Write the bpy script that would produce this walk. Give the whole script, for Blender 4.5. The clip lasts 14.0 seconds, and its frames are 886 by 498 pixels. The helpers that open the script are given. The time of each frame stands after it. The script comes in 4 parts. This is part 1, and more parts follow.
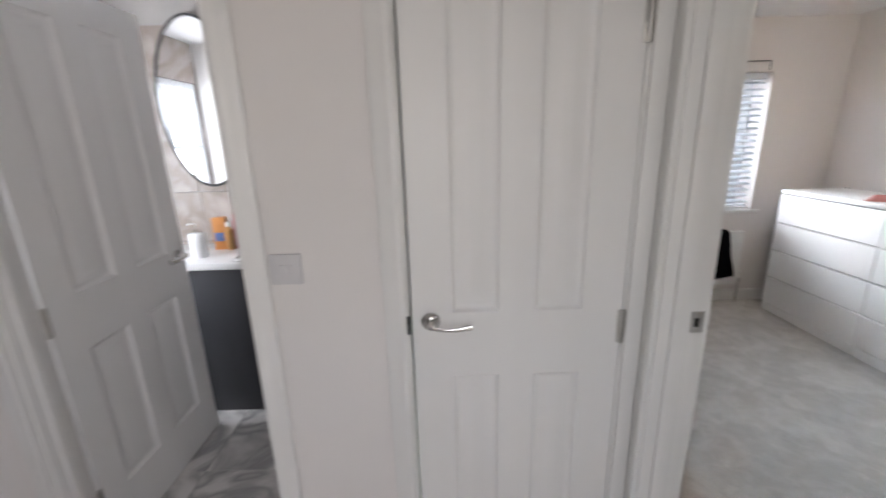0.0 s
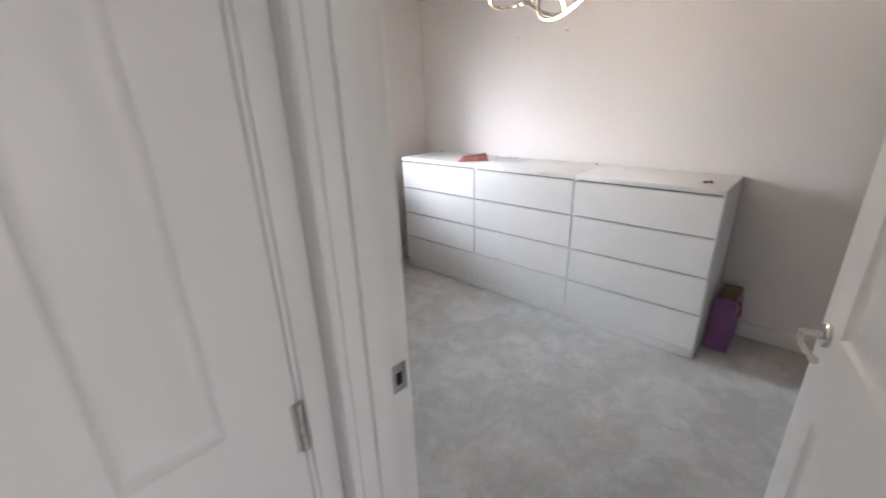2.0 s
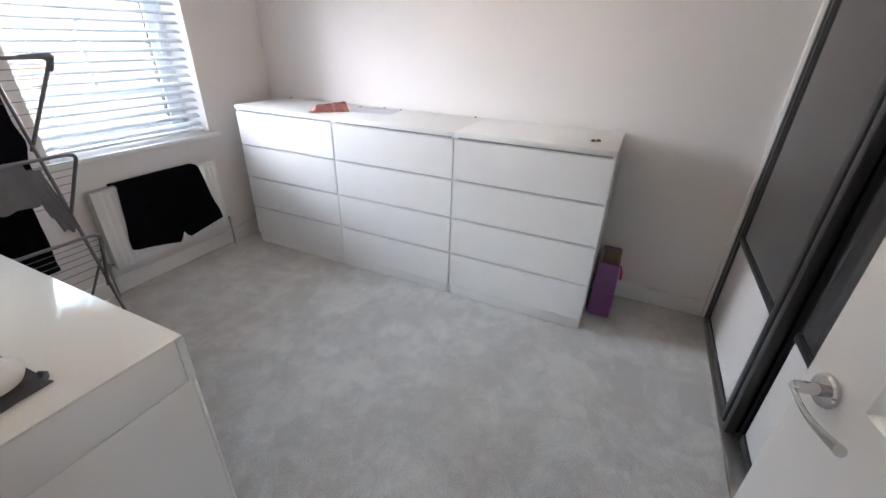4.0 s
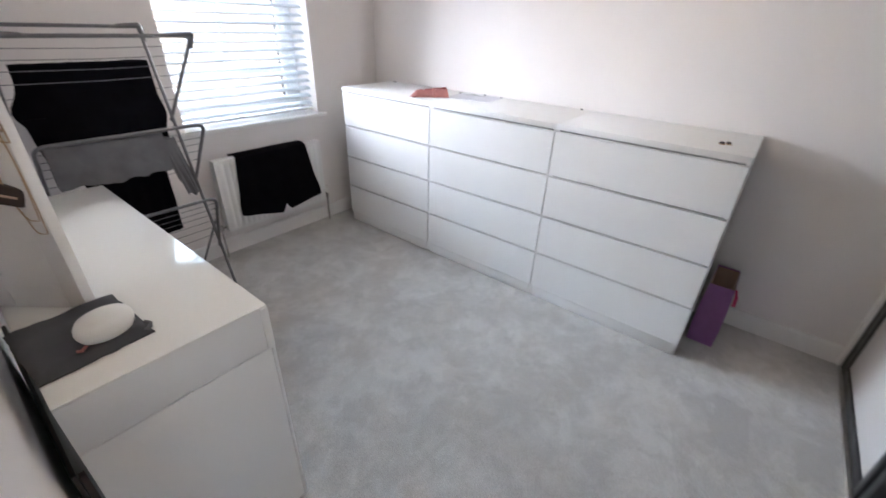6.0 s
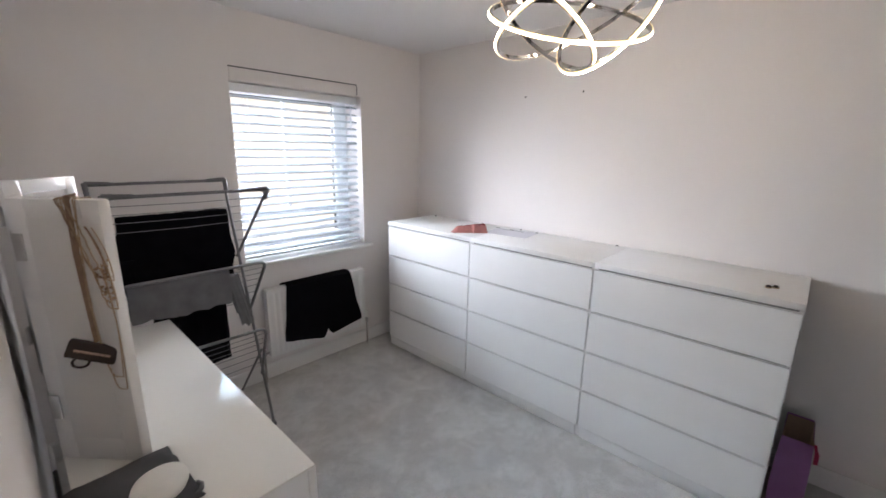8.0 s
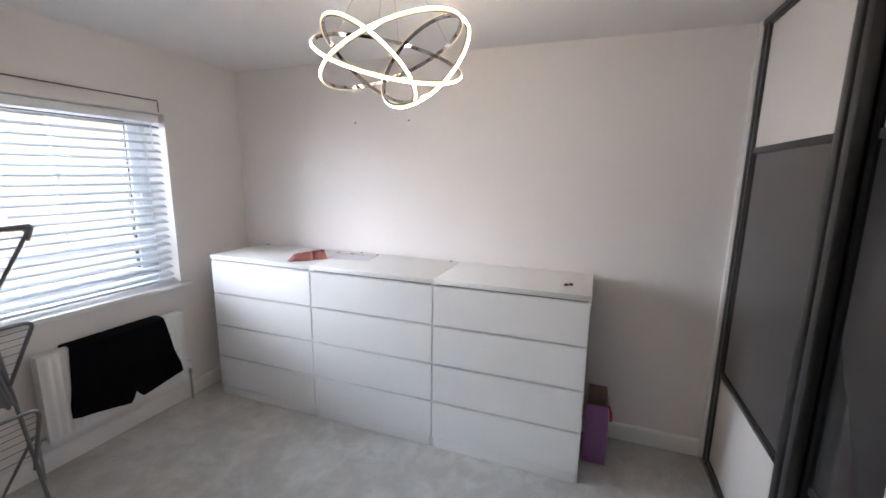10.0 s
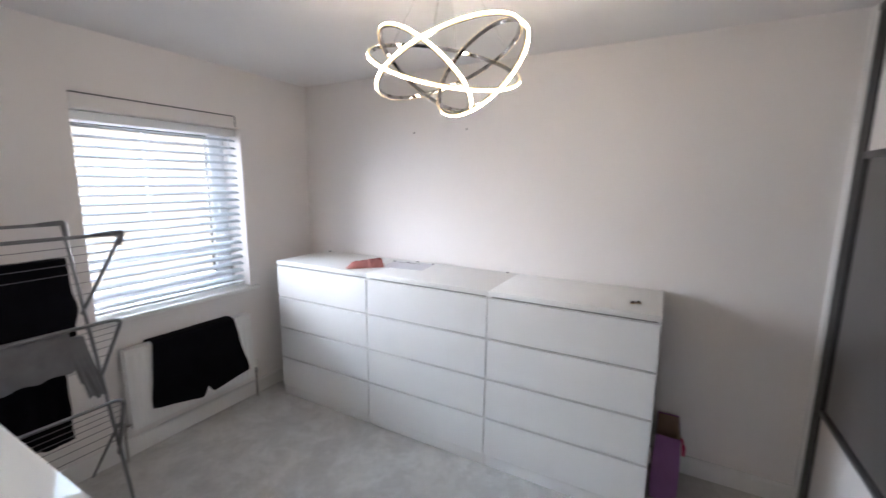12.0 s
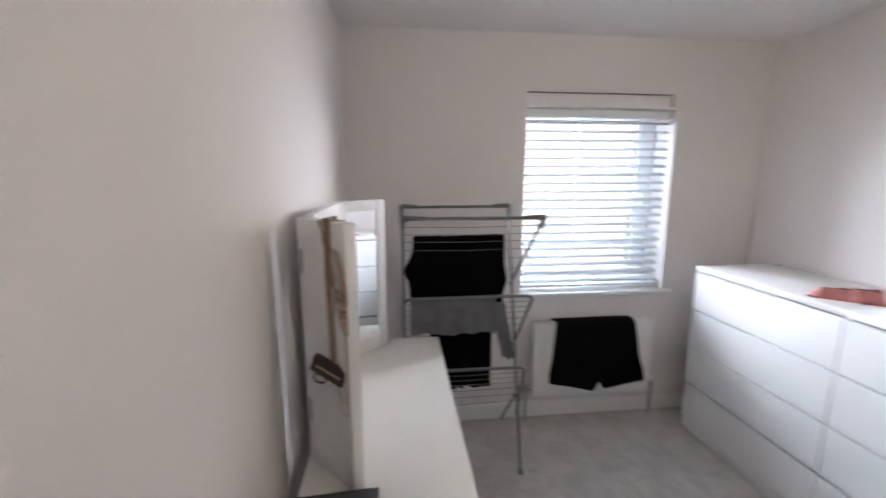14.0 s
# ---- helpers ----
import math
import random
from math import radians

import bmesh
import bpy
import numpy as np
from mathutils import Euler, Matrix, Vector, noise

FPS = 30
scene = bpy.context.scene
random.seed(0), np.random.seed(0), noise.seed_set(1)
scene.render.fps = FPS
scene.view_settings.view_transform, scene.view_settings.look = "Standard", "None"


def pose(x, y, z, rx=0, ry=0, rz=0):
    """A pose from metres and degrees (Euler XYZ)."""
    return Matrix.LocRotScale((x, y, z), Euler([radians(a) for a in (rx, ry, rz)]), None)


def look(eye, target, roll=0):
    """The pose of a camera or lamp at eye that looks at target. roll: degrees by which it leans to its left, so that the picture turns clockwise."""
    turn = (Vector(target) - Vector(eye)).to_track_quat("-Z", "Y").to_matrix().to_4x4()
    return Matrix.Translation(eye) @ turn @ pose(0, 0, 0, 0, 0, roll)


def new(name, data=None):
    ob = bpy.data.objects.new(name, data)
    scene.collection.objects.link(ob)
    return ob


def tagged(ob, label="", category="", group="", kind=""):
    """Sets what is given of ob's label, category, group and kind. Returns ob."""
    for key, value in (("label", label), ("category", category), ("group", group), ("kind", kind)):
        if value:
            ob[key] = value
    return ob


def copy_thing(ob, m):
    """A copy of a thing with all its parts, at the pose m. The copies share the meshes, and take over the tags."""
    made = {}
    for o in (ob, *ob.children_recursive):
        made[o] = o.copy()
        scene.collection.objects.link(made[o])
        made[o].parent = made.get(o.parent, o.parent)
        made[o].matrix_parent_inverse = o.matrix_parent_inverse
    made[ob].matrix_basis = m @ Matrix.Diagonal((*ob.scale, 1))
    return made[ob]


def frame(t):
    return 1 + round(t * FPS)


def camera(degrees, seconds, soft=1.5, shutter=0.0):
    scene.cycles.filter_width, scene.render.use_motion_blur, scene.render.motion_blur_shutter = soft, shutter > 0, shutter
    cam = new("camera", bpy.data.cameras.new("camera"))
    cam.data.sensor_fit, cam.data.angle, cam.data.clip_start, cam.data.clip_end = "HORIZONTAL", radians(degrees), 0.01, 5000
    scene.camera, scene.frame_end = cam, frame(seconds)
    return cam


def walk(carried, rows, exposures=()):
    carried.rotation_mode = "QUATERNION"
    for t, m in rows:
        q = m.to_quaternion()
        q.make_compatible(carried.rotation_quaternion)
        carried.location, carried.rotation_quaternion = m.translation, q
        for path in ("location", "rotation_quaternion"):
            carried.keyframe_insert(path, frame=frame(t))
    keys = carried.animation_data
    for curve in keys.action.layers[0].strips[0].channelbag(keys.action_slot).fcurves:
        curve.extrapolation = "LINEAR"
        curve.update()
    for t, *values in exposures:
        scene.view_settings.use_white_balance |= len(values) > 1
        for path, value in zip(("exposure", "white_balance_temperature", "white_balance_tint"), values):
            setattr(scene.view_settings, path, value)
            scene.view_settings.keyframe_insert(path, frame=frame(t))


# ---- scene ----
cam = camera(94.8, 14.0, 1.5, 0.5)
PATH = [
    (0, (0.04, 0.023, 1.476), (0.04, 1.951, 0.944), -1.7),
    (0.5, (0.108, 0.154, 1.468), (0.521, 2.027, 0.9), -1.7),
    (1, (0.163, 0.318, 1.465), (0.978, 2.042, 0.862), -1.9),
    (1.5, (0.202, 0.435, 1.488), (1.346, 1.942, 0.84), -1.8),
    (2, (0.304, 0.508, 1.471), (1.676, 1.788, 0.777), -1.8),
    (2.5, (0.456, 0.590, 1.472), (1.980, 1.648, 0.723), -1.5),
    (3, (0.592, 0.658, 1.446), (2.207, 1.527, 0.651), -0.3),
    (3.2, (0.649, 0.689, 1.438), (2.293, 1.478, 0.616), -0.1),
    (5.3, (0.785, 0.783, 1.401), (2.275, 1.628, 0.369), 2.2),
    (5.5, (0.792, 0.785, 1.394), (2.25, 1.689, 0.364), 2.3),
    (6, (0.808, 0.8, 1.405), (2.191, 1.871, 0.435), 2.1),
    (6.5, (0.823, 0.812, 1.435), (2.146, 2.049, 0.587), 1.6),
    (7, (0.81, 0.819, 1.48), (2.113, 2.168, 0.784), 1.3),
    (7.5, (0.798, 0.828, 1.505), (2.133, 2.207, 0.944), 1.1),
    (8, (0.77, 0.848, 1.526), (2.199, 2.166, 1.057), 1.1),
    (8.5, (0.747, 0.867, 1.543), (2.311, 2.04, 1.121), 1.0),
    (9, (0.742, 0.881, 1.545), (2.446, 1.849, 1.145), 0.9),
    (9.2, (0.752, 0.874, 1.547), (2.5, 1.762, 1.151), 0.9),
    (11.3, (0.77, 0.825, 1.547), (2.653, 1.417, 1.225), 0.9),
    (11.5, (0.78, 0.826, 1.559), (2.635, 1.501, 1.233), 0.8),
    (12, (0.816, 0.844, 1.553), (2.547, 1.791, 1.229), 0.6),
    (12.5, (0.875, 0.908, 1.541), (2.405, 2.151, 1.201), 1.0),
    (13, (1.01, 0.912, 1.525), (2.183, 2.493, 1.171), 0.8),
    (13.5, (1.027, 0.999, 1.515), (1.79, 2.811, 1.149), 0.8),
    (14, (1.011, 1.092, 1.512), (1.225, 3.048, 1.156), -0.0),
]
walk(cam, [(t, look(eye, target, roll)) for t, eye, target, roll in PATH], exposures=[(0.0, 0.92, 6300, 13), (2.0, 0.88, 6260, 13.5), (3.0, 0.80, 6200, 13), (5.5, 1.10, 5960, 13), (7.5, 0.76, 6090, 13.5), (9.0, 0.64, 6100, 13.5), (11.5, 0.76, 6000, 13), (13.0, 0.62, 6010, 13.5), (14.0, 0.74, 6020, 13.5)])

# ---- light ----
world = bpy.data.worlds.new("world")
scene.world = world
world.use_nodes = True
wt = world.node_tree
sky = wt.nodes.new("ShaderNodeTexSky")
sky.sky_type, sky.sun_disc = "NISHITA", False
sky.sun_elevation, sky.sun_rotation = radians(42), radians(165)
wt.nodes["Background"].inputs[1].default_value = 0.12
wt.links.new(sky.outputs[0], wt.nodes["Background"].inputs[0])


def lamp(name, kind, m, energy, color, **settings):
    data = bpy.data.lights.new(name, kind)
    data.energy, data.color = energy, color
    for key, value in settings.items():
        if key == "angle":
            data.angle = value
        elif key == "size":
            data.shape, data.size, data.size_y = "RECTANGLE", value[0], value[1]
    ob = new(name, data)
    ob.matrix_world = m
    return ob


SUN_TO = Vector((0.22, 0.72, -0.66))
lamp("sun", "SUN", look((0, 0, 8), Vector((0, 0, 8)) + SUN_TO), 5.0, (1.0, 0.94, 0.85), angle=radians(0.5))
# skylight above and to both sides of the bedroom window, then at the bathroom and landing windows
lamp("window_skylight", "AREA", look((2.2, 6.9, 3.35), (2.2, 3.5, 1.30)), 205.0, (0.66, 0.86, 1.0), size=(4.0, 1.7))
lamp("window_side_skylight", "AREA", look((0.95, 6.3, 1.9), (2.2, 3.5, 1.3)), 245.0, (0.95, 0.97, 1.0), size=(2.7, 2.0))
lamp("window_east_skylight", "AREA", look((4.9, 5.2, 1.9), (2.2, 3.5, 1.3)), 390.0, (0.97, 0.97, 0.98), size=(1.5, 2.0))
lamp("bathroom_skylight", "AREA", look((-2.13, 1.61, 1.45), (0, 1.65, 1.2)), 13, (0.92, 0.96, 1.0), size=(0.8, 1.0))
lamp("landing_skylight", "AREA", look((0.05, -1.57, 1.5), (-0.5, 1.0, 1.0)), 6.3, (1.0, 0.97, 0.93), size=(0.9, 1.0))

# ---- materials ----


def material(name, color, rough=0.5, metal=0.0, vary=0.06, scale=8.0, grain=0.0, grain_scale=300.0, stretch=(1, 1, 1), coat=0.0, by_object=0.0, spec=0.5):
    m = bpy.data.materials.new(name)
    m.use_nodes = True
    nt = m.node_tree
    b = nt.nodes["Principled BSDF"]
    b.inputs["Roughness"].default_value, b.inputs["Metallic"].default_value = rough, metal
    b.inputs["Coat Weight"].default_value = coat
    b.inputs["Specular IOR Level"].default_value = spec
    coord = nt.nodes.new("ShaderNodeTexCoord")
    mapping = nt.nodes.new("ShaderNodeMapping")
    mapping.inputs["Scale"].default_value = stretch
    nt.links.new(coord.outputs["Object"], mapping.inputs[0])
    large, fine = nt.nodes.new("ShaderNodeTexNoise"), nt.nodes.new("ShaderNodeTexNoise")
    large.inputs["Scale"].default_value, large.inputs["Detail"].default_value = scale, 5
    fine.inputs["Scale"].default_value, fine.inputs["Detail"].default_value = grain_scale, 3
    for n in (large, fine):
        nt.links.new(mapping.outputs[0], n.inputs["Vector"])
    ramp = nt.nodes.new("ShaderNodeMapRange")
    ramp.inputs["From Min"].default_value, ramp.inputs["From Max"].default_value = 0.3, 0.7
    ramp.inputs["To Min"].default_value, ramp.inputs["To Max"].default_value = 1 - vary, 1 + vary
    nt.links.new(large.outputs["Fac"], ramp.inputs["Value"])
    scaled = nt.nodes.new("ShaderNodeVectorMath")
    scaled.operation = "SCALE"
    scaled.inputs[0].default_value = color
    last = ramp.outputs[0]
    if by_object:
        info, r2, mul = nt.nodes.new("ShaderNodeObjectInfo"), nt.nodes.new("ShaderNodeMapRange"), nt.nodes.new("ShaderNodeMath")
        r2.inputs["To Min"].default_value, r2.inputs["To Max"].default_value = 1 - by_object, 1 + by_object
        nt.links.new(info.outputs["Random"], r2.inputs["Value"])
        mul.operation = "MULTIPLY"
        nt.links.new(last, mul.inputs[0]), nt.links.new(r2.outputs[0], mul.inputs[1])
        last = mul.outputs[0]
    nt.links.new(last, scaled.inputs["Scale"])
    nt.links.new(scaled.outputs[0], b.inputs["Base Color"])
    r3 = nt.nodes.new("ShaderNodeMapRange")
    r3.inputs["To Min"].default_value, r3.inputs["To Max"].default_value = max(rough - 0.06, 0.0), min(rough + 0.06, 1.0)
    nt.links.new(large.outputs["Fac"], r3.inputs["Value"])
    nt.links.new(r3.outputs[0], b.inputs["Roughness"])
    if grain:
        bump = nt.nodes.new("ShaderNodeBump")
        bump.inputs["Strength"].default_value, bump.inputs["Distance"].default_value = grain, 0.002
        nt.links.new(fine.outputs["Fac"], bump.inputs["Height"])
        nt.links.new(bump.outputs[0], b.inputs["Normal"])
    return m


def carpet_material():
    """Pale grey plush pile: patches where the pile leans, torn-edged strokes, two vacuumed oblongs, and tufts."""
    m = bpy.data.materials.new("plush_carpet")
    m.use_nodes = True
    nt = m.node_tree
    b = nt.nodes["Principled BSDF"]
    b.inputs["Roughness"].default_value = 1.0
    b.inputs["Specular IOR Level"].default_value = 0.15
    b.inputs["Sheen Weight"].default_value, b.inputs["Sheen Roughness"].default_value = 0.2, 0.6
    coord = nt.nodes.new("ShaderNodeTexCoord")

    def math_node(op, a, c, d=None):
        n = nt.nodes.new("ShaderNodeMath")
        n.operation = op
        for k, v in enumerate((a, c) if d is None else (a, c, d)):
            if isinstance(v, (int, float)):
                n.inputs[k].default_value = v
            else:
                nt.links.new(v, n.inputs[k])
        return n.outputs[0]

    def noise_node(scale, detail, rough, distort=0.0):
        n = nt.nodes.new("ShaderNodeTexNoise")
        for key, v in (("Scale", scale), ("Detail", detail), ("Roughness", rough), ("Distortion", distort)):
            n.inputs[key].default_value = v
        nt.links.new(coord.outputs["Object"], n.inputs["Vector"])
        return n.outputs["Fac"]

    def span(value, lo, hi, a, c):
        r = nt.nodes.new("ShaderNodeMapRange")
        r.interpolation_type = "SMOOTHSTEP"
        for k, v in enumerate((lo, hi, a, c)):
            r.inputs[k + 1].default_value = v
        nt.links.new(value, r.inputs[0])
        return r.outputs[0]

    big, strokes, mid, tuft = noise_node(3.0, 9, 0.72, 0.3), noise_node(10.0, 8, 0.68, 0.6), noise_node(45, 4, 0.6), noise_node(230, 3, 0.6)
    lean = math_node("MULTIPLY_ADD", span(big, 0.44, 0.60, 0, 1), 0.55, math_node("MULTIPLY_ADD", span(strokes, 0.42, 0.60, 0, 1), 0.33, math_node("MULTIPLY", mid, 0.22)))
    xyz = nt.nodes.new("ShaderNodeSeparateXYZ")
    nt.links.new(coord.outputs["Object"], xyz.inputs[0])
    wob = math_node("MULTIPLY", math_node("SUBTRACT", strokes, 0.5), 0.07)
    for cx, cy, hx, hy in ((2.43, 0.540, 0.150, 0.066), (2.44, 0.262, 0.115, 0.058)):
        dx = math_node("SUBTRACT", math_node("ABSOLUTE", math_node("SUBTRACT", xyz.outputs[0], cx), 0), hx)
        dy = math_node("SUBTRACT", math_node("ABSOLUTE", math_node("SUBTRACT", xyz.outputs[1], cy), 0), hy)
        inside = span(math_node("ADD", math_node("MAXIMUM", dx, dy), wob), -0.012, 0.010, 0.62, 0)
        lean = math_node("SUBTRACT", lean, inside)
    ramp = nt.nodes.new("ShaderNodeValToRGB")
    ramp.color_ramp.elements[0].position, ramp.color_ramp.elements[0].color = 0.05, (0.465, 0.455, 0.440, 1)
    ramp.color_ramp.elements[1].position, ramp.color_ramp.elements[1].color = 0.95, (0.615, 0.604, 0.585, 1)
    nt.links.new(lean, ramp.inputs[0])
    speck = span(tuft, 0.3, 0.7, 0.80, 1.16)
    mul = nt.nodes.new("ShaderNodeVectorMath")
    mul.operation = "SCALE"
    nt.links.new(ramp.outputs[0], mul.inputs[0]), nt.links.new(speck, mul.inputs["Scale"])
    nt.links.new(mul.outputs[0], b.inputs["Base Color"])
    b1, b2 = nt.nodes.new("ShaderNodeBump"), nt.nodes.new("ShaderNodeBump")
    b1.inputs["Strength"].default_value, b1.inputs["Distance"].default_value = 0.35, 0.012
    b2.inputs["Strength"].default_value, b2.inputs["Distance"].default_value = 0.8, 0.006
    nt.links.new(lean, b1.inputs["Height"]), nt.links.new(tuft, b2.inputs["Height"])
    nt.links.new(b1.outputs[0], b2.inputs["Normal"]), nt.links.new(b2.outputs[0], b.inputs["Normal"])
    return m


def marble_material(name, light, dark, scale):
    m = bpy.data.materials.new(name)
    m.use_nodes = True
    nt = m.node_tree
    b = nt.nodes["Principled BSDF"]
    b.inputs["Roughness"].default_value = 0.22
    coord, n = nt.nodes.new("ShaderNodeTexCoord"), nt.nodes.new("ShaderNodeTexNoise")
    n.inputs["Scale"].default_value, n.inputs["Detail"].default_value, n.inputs["Distortion"].default_value = scale, 8, 2.2
    ramp = nt.nodes.new("ShaderNodeValToRGB")
    e = ramp.color_ramp.elements
    e[0].position, e[0].color = 0.40, (*light, 1)
    e[1].position, e[1].color = 0.62, (*light, 1)
    v = e.new(0.50)
    v.color = (*dark, 1)
    nt.links.new(coord.outputs["Object"], n.inputs["Vector"])
    nt.links.new(n.outputs["Fac"], ramp.inputs[0])
    nt.links.new(ramp.outputs[0], b.inputs["Base Color"])
    return m


def glow_material(name, color, strength):
    m = bpy.data.materials.new(name)
    m.use_nodes = True
    b = m.node_tree.nodes["Principled BSDF"]
    b.inputs["Base Color"].default_value = (0.9, 0.88, 0.82, 1)
    b.inputs["Emission Color"].default_value = (*color, 1)
    b.inputs["Emission Strength"].default_value = strength
    return m


def glass_material():
    m = bpy.data.materials.new("window_glass")
    m.use_nodes = True
    b = m.node_tree.nodes["Principled BSDF"]
    b.inputs["Transmission Weight"].default_value, b.inputs["Roughness"].default_value, b.inputs["IOR"].default_value = 1.0, 0.0, 1.02
    return m


WALL = material("wall_paint", (0.78, 0.753, 0.741), 0.85, vary=0.015, scale=1.6, grain=0.10, grain_scale=160)
CEIL = material("ceiling_paint", (0.80, 0.79, 0.785), 0.9, vary=0.015, scale=2.0, grain=0.10, grain_scale=140)
GLOSS = material("satin_woodwork_paint", (0.80, 0.795, 0.785), 0.38, vary=0.02, scale=5, grain=0.06, grain_scale=90, stretch=(1, 1, 0.15))
DOOR = material("door_paint", (0.80, 0.795, 0.79), 0.42, vary=0.02, scale=5, grain=0.14, grain_scale=110, stretch=(1, 1, 0.08))
FOIL = material("white_foil_board", (0.83, 0.83, 0.83), 0.46, vary=0.015, scale=3, grain=0.03, grain_scale=500)
GAP = material("drawer_gap_edge", (0.33, 0.33, 0.33), 0.6, vary=0.05, scale=6)
TOPGLASS = material("white_glass_top", (0.87, 0.87, 0.84), 0.07, vary=0.01, scale=3, coat=0.0, spec=0.4)
CARPET = carpet_material()
CHROME = material("polished_chrome", (0.62, 0.61, 0.60), 0.10, 1.0, vary=0.04, scale=30)
DARKCHROME = material("hoop_chrome", (0.42, 0.41, 0.41), 0.10, 1.0, vary=0.10, scale=14)
STEEL = material("satin_steel", (0.52, 0.51, 0.49), 0.32, 1.0, vary=0.06, scale=40)
PROFILE = material("anthracite_profile", (0.045, 0.044, 0.046), 0.42, 0.35, vary=0.06, scale=6)
GREYPANEL = material("grey_glass_panel", (0.055, 0.054, 0.055), 0.12, vary=0.03, scale=2, coat=0.2)
WHITEPANEL = material("white_glass_panel", (0.74, 0.72, 0.70), 0.12, vary=0.02, scale=2, coat=0.4)
# near-black colour standing in for shade in the wardrobe's gaps
VOID = material("wardrobe_gap_shade", (0.008, 0.008, 0.009), 0.9, vary=0.05, spec=0.1)
RADIATOR = material("radiator_enamel", (0.80, 0.80, 0.79), 0.32, vary=0.02, scale=6)
UPVC = material("white_upvc", (0.80, 0.82, 0.84), 0.30, vary=0.02, scale=6)
SLAT = material("blind_slat", (0.55, 0.585, 0.62), 0.45, vary=0.02, scale=9, by_object=0.02)
GREYTUBE = material("grey_coated_tube", (0.17, 0.17, 0.18), 0.40, 0.2, vary=0.08, scale=30)
GREYPLASTIC = material("grey_plastic", (0.13, 0.13, 0.14), 0.5, vary=0.05, scale=30)
WIRE = material("grey_wire", (0.17, 0.17, 0.18), 0.4, 0.3, vary=0.05, scale=30)
BLACKCLOTH = material("black_cotton", (0.004, 0.004, 0.006), 0.95, vary=0.25, scale=14, grain=0.5, grain_scale=900, spec=0.05)
GREYCLOTH = material("grey_jersey", (0.15, 0.15, 0.16), 0.95, vary=0.12, scale=16, grain=0.5, grain_scale=900, spec=0.15)
POUCHCLOTH = material("charcoal_felt", (0.085, 0.087, 0.095), 0.9, vary=0.10, scale=20, grain=0.4, grain_scale=700, spec=0.2)
WHITEPLASTIC = material("white_soft_plastic", (0.80, 0.79, 0.76), 0.45, vary=0.02, scale=20)
PINKCLOTH = material("salmon_leatherette", (0.50, 0.20, 0.185), 0.42, vary=0.15, scale=30, grain=0.2, grain_scale=400)
ZIPRED = material("dark_red_zip", (0.22, 0.035, 0.04), 0.5, vary=0.15, scale=60)
PAPER = material("white_paper", (0.70, 0.70, 0.75), 0.7, vary=0.02, scale=20)
INK = material("dark_print", (0.10, 0.10, 0.11), 0.7)
PURPLE = material("purple_card", (0.50, 0.23, 0.55), 0.45, vary=0.07, scale=14)
KRAFT = material("kraft_card_lining", (0.52, 0.37, 0.29), 0.85, vary=0.06, scale=20)
RIBBON = material("pink_ribbon", (0.62, 0.05, 0.16), 0.5, vary=0.1, scale=40)
BROWN = material("dark_brown_plastic", (0.035, 0.020, 0.018), 0.4, vary=0.1, scale=40)
CORD = material("tan_cord", (0.27, 0.175, 0.115), 0.7, vary=0.15, scale=90)
GOLD = material("pale_gold_chain", (0.44, 0.33, 0.22), 0.38, 0.7, vary=0.1, scale=200)
MIRROR = material("mirror_silver", (0.92, 0.93, 0.93), 0.0, 1.0, vary=0.0)
MIRROR.node_tree.nodes["Principled BSDF"].inputs["Roughness"].links and MIRROR.node_tree.links.remove(MIRROR.node_tree.nodes["Principled BSDF"].inputs["Roughness"].links[0])
MIRROR.node_tree.nodes["Principled BSDF"].inputs["Roughness"].default_value = 0.01
GLASS = glass_material()
LED = glow_material("led_strip", (1.0, 0.80, 0.58), 66.0)
# weak amber glow that imitates the bloom around the bright strip
LEDBLOOM = glow_material("led_bloom_amber", (1.0, 0.66, 0.22), 1.25)
SWITCH = material("white_switch_plastic", (0.62, 0.61, 0.62), 0.35, vary=0.02, scale=20)
VANITY = material("anthracite_board", (0.035, 0.036, 0.042), 0.45, vary=0.05, scale=5)
CERAMIC = material("white_ceramic", (0.82, 0.82, 0.82), 0.1, vary=0.01, scale=5)
WALLTILE = marble_material("beige_marble_tile", (0.42, 0.37, 0.34), (0.30, 0.255, 0.225), 1.7)
FLOORTILE = marble_material("white_marble_tile", (0.70, 0.68, 0.66), (0.36, 0.35, 0.35), 1.5)
GROUT = material("grey_grout", (0.40, 0.38, 0.36), 0.9)
ORANGE = material("orange_card", (0.50, 0.20, 0.05), 0.5, vary=0.1, scale=30)
AMBER = material("amber_liquid", (0.45, 0.24, 0.08), 0.3, vary=0.1, scale=30)
RED = material("red_plastic", (0.42, 0.03, 0.05), 0.4, vary=0.1, scale=30)
BLUE = material("blue_print", (0.10, 0.16, 0.36), 0.5)
BLACK = material("black_metal", (0.02, 0.02, 0.02), 0.4, 0.3)
NAIL = material("dark_nail", (0.05, 0.045, 0.04), 0.5, 0.6)
BRICK = material("cream_render", (0.66, 0.60, 0.50), 0.9, vary=0.12, scale=1.5, grain=0.5, grain_scale=20)
LAWN = material("paving_and_lawn", (0.16, 0.17, 0.13), 0.95, vary=0.25, scale=0.6, grain=0.5, grain_scale=12)

# ---- mesh helpers ----


def mesh_of(name, bm, mat, smooth=False):
    me = bpy.data.meshes.new(name)
    bmesh.ops.recalc_face_normals(bm, faces=bm.faces)
    bm.to_mesh(me)
    bm.free()
    me.materials.append(mat)
    if smooth:
        me.polygons.foreach_set("use_smooth", [True] * len(me.polygons))
        me.set_sharp_from_angle(angle=radians(38))
    return me


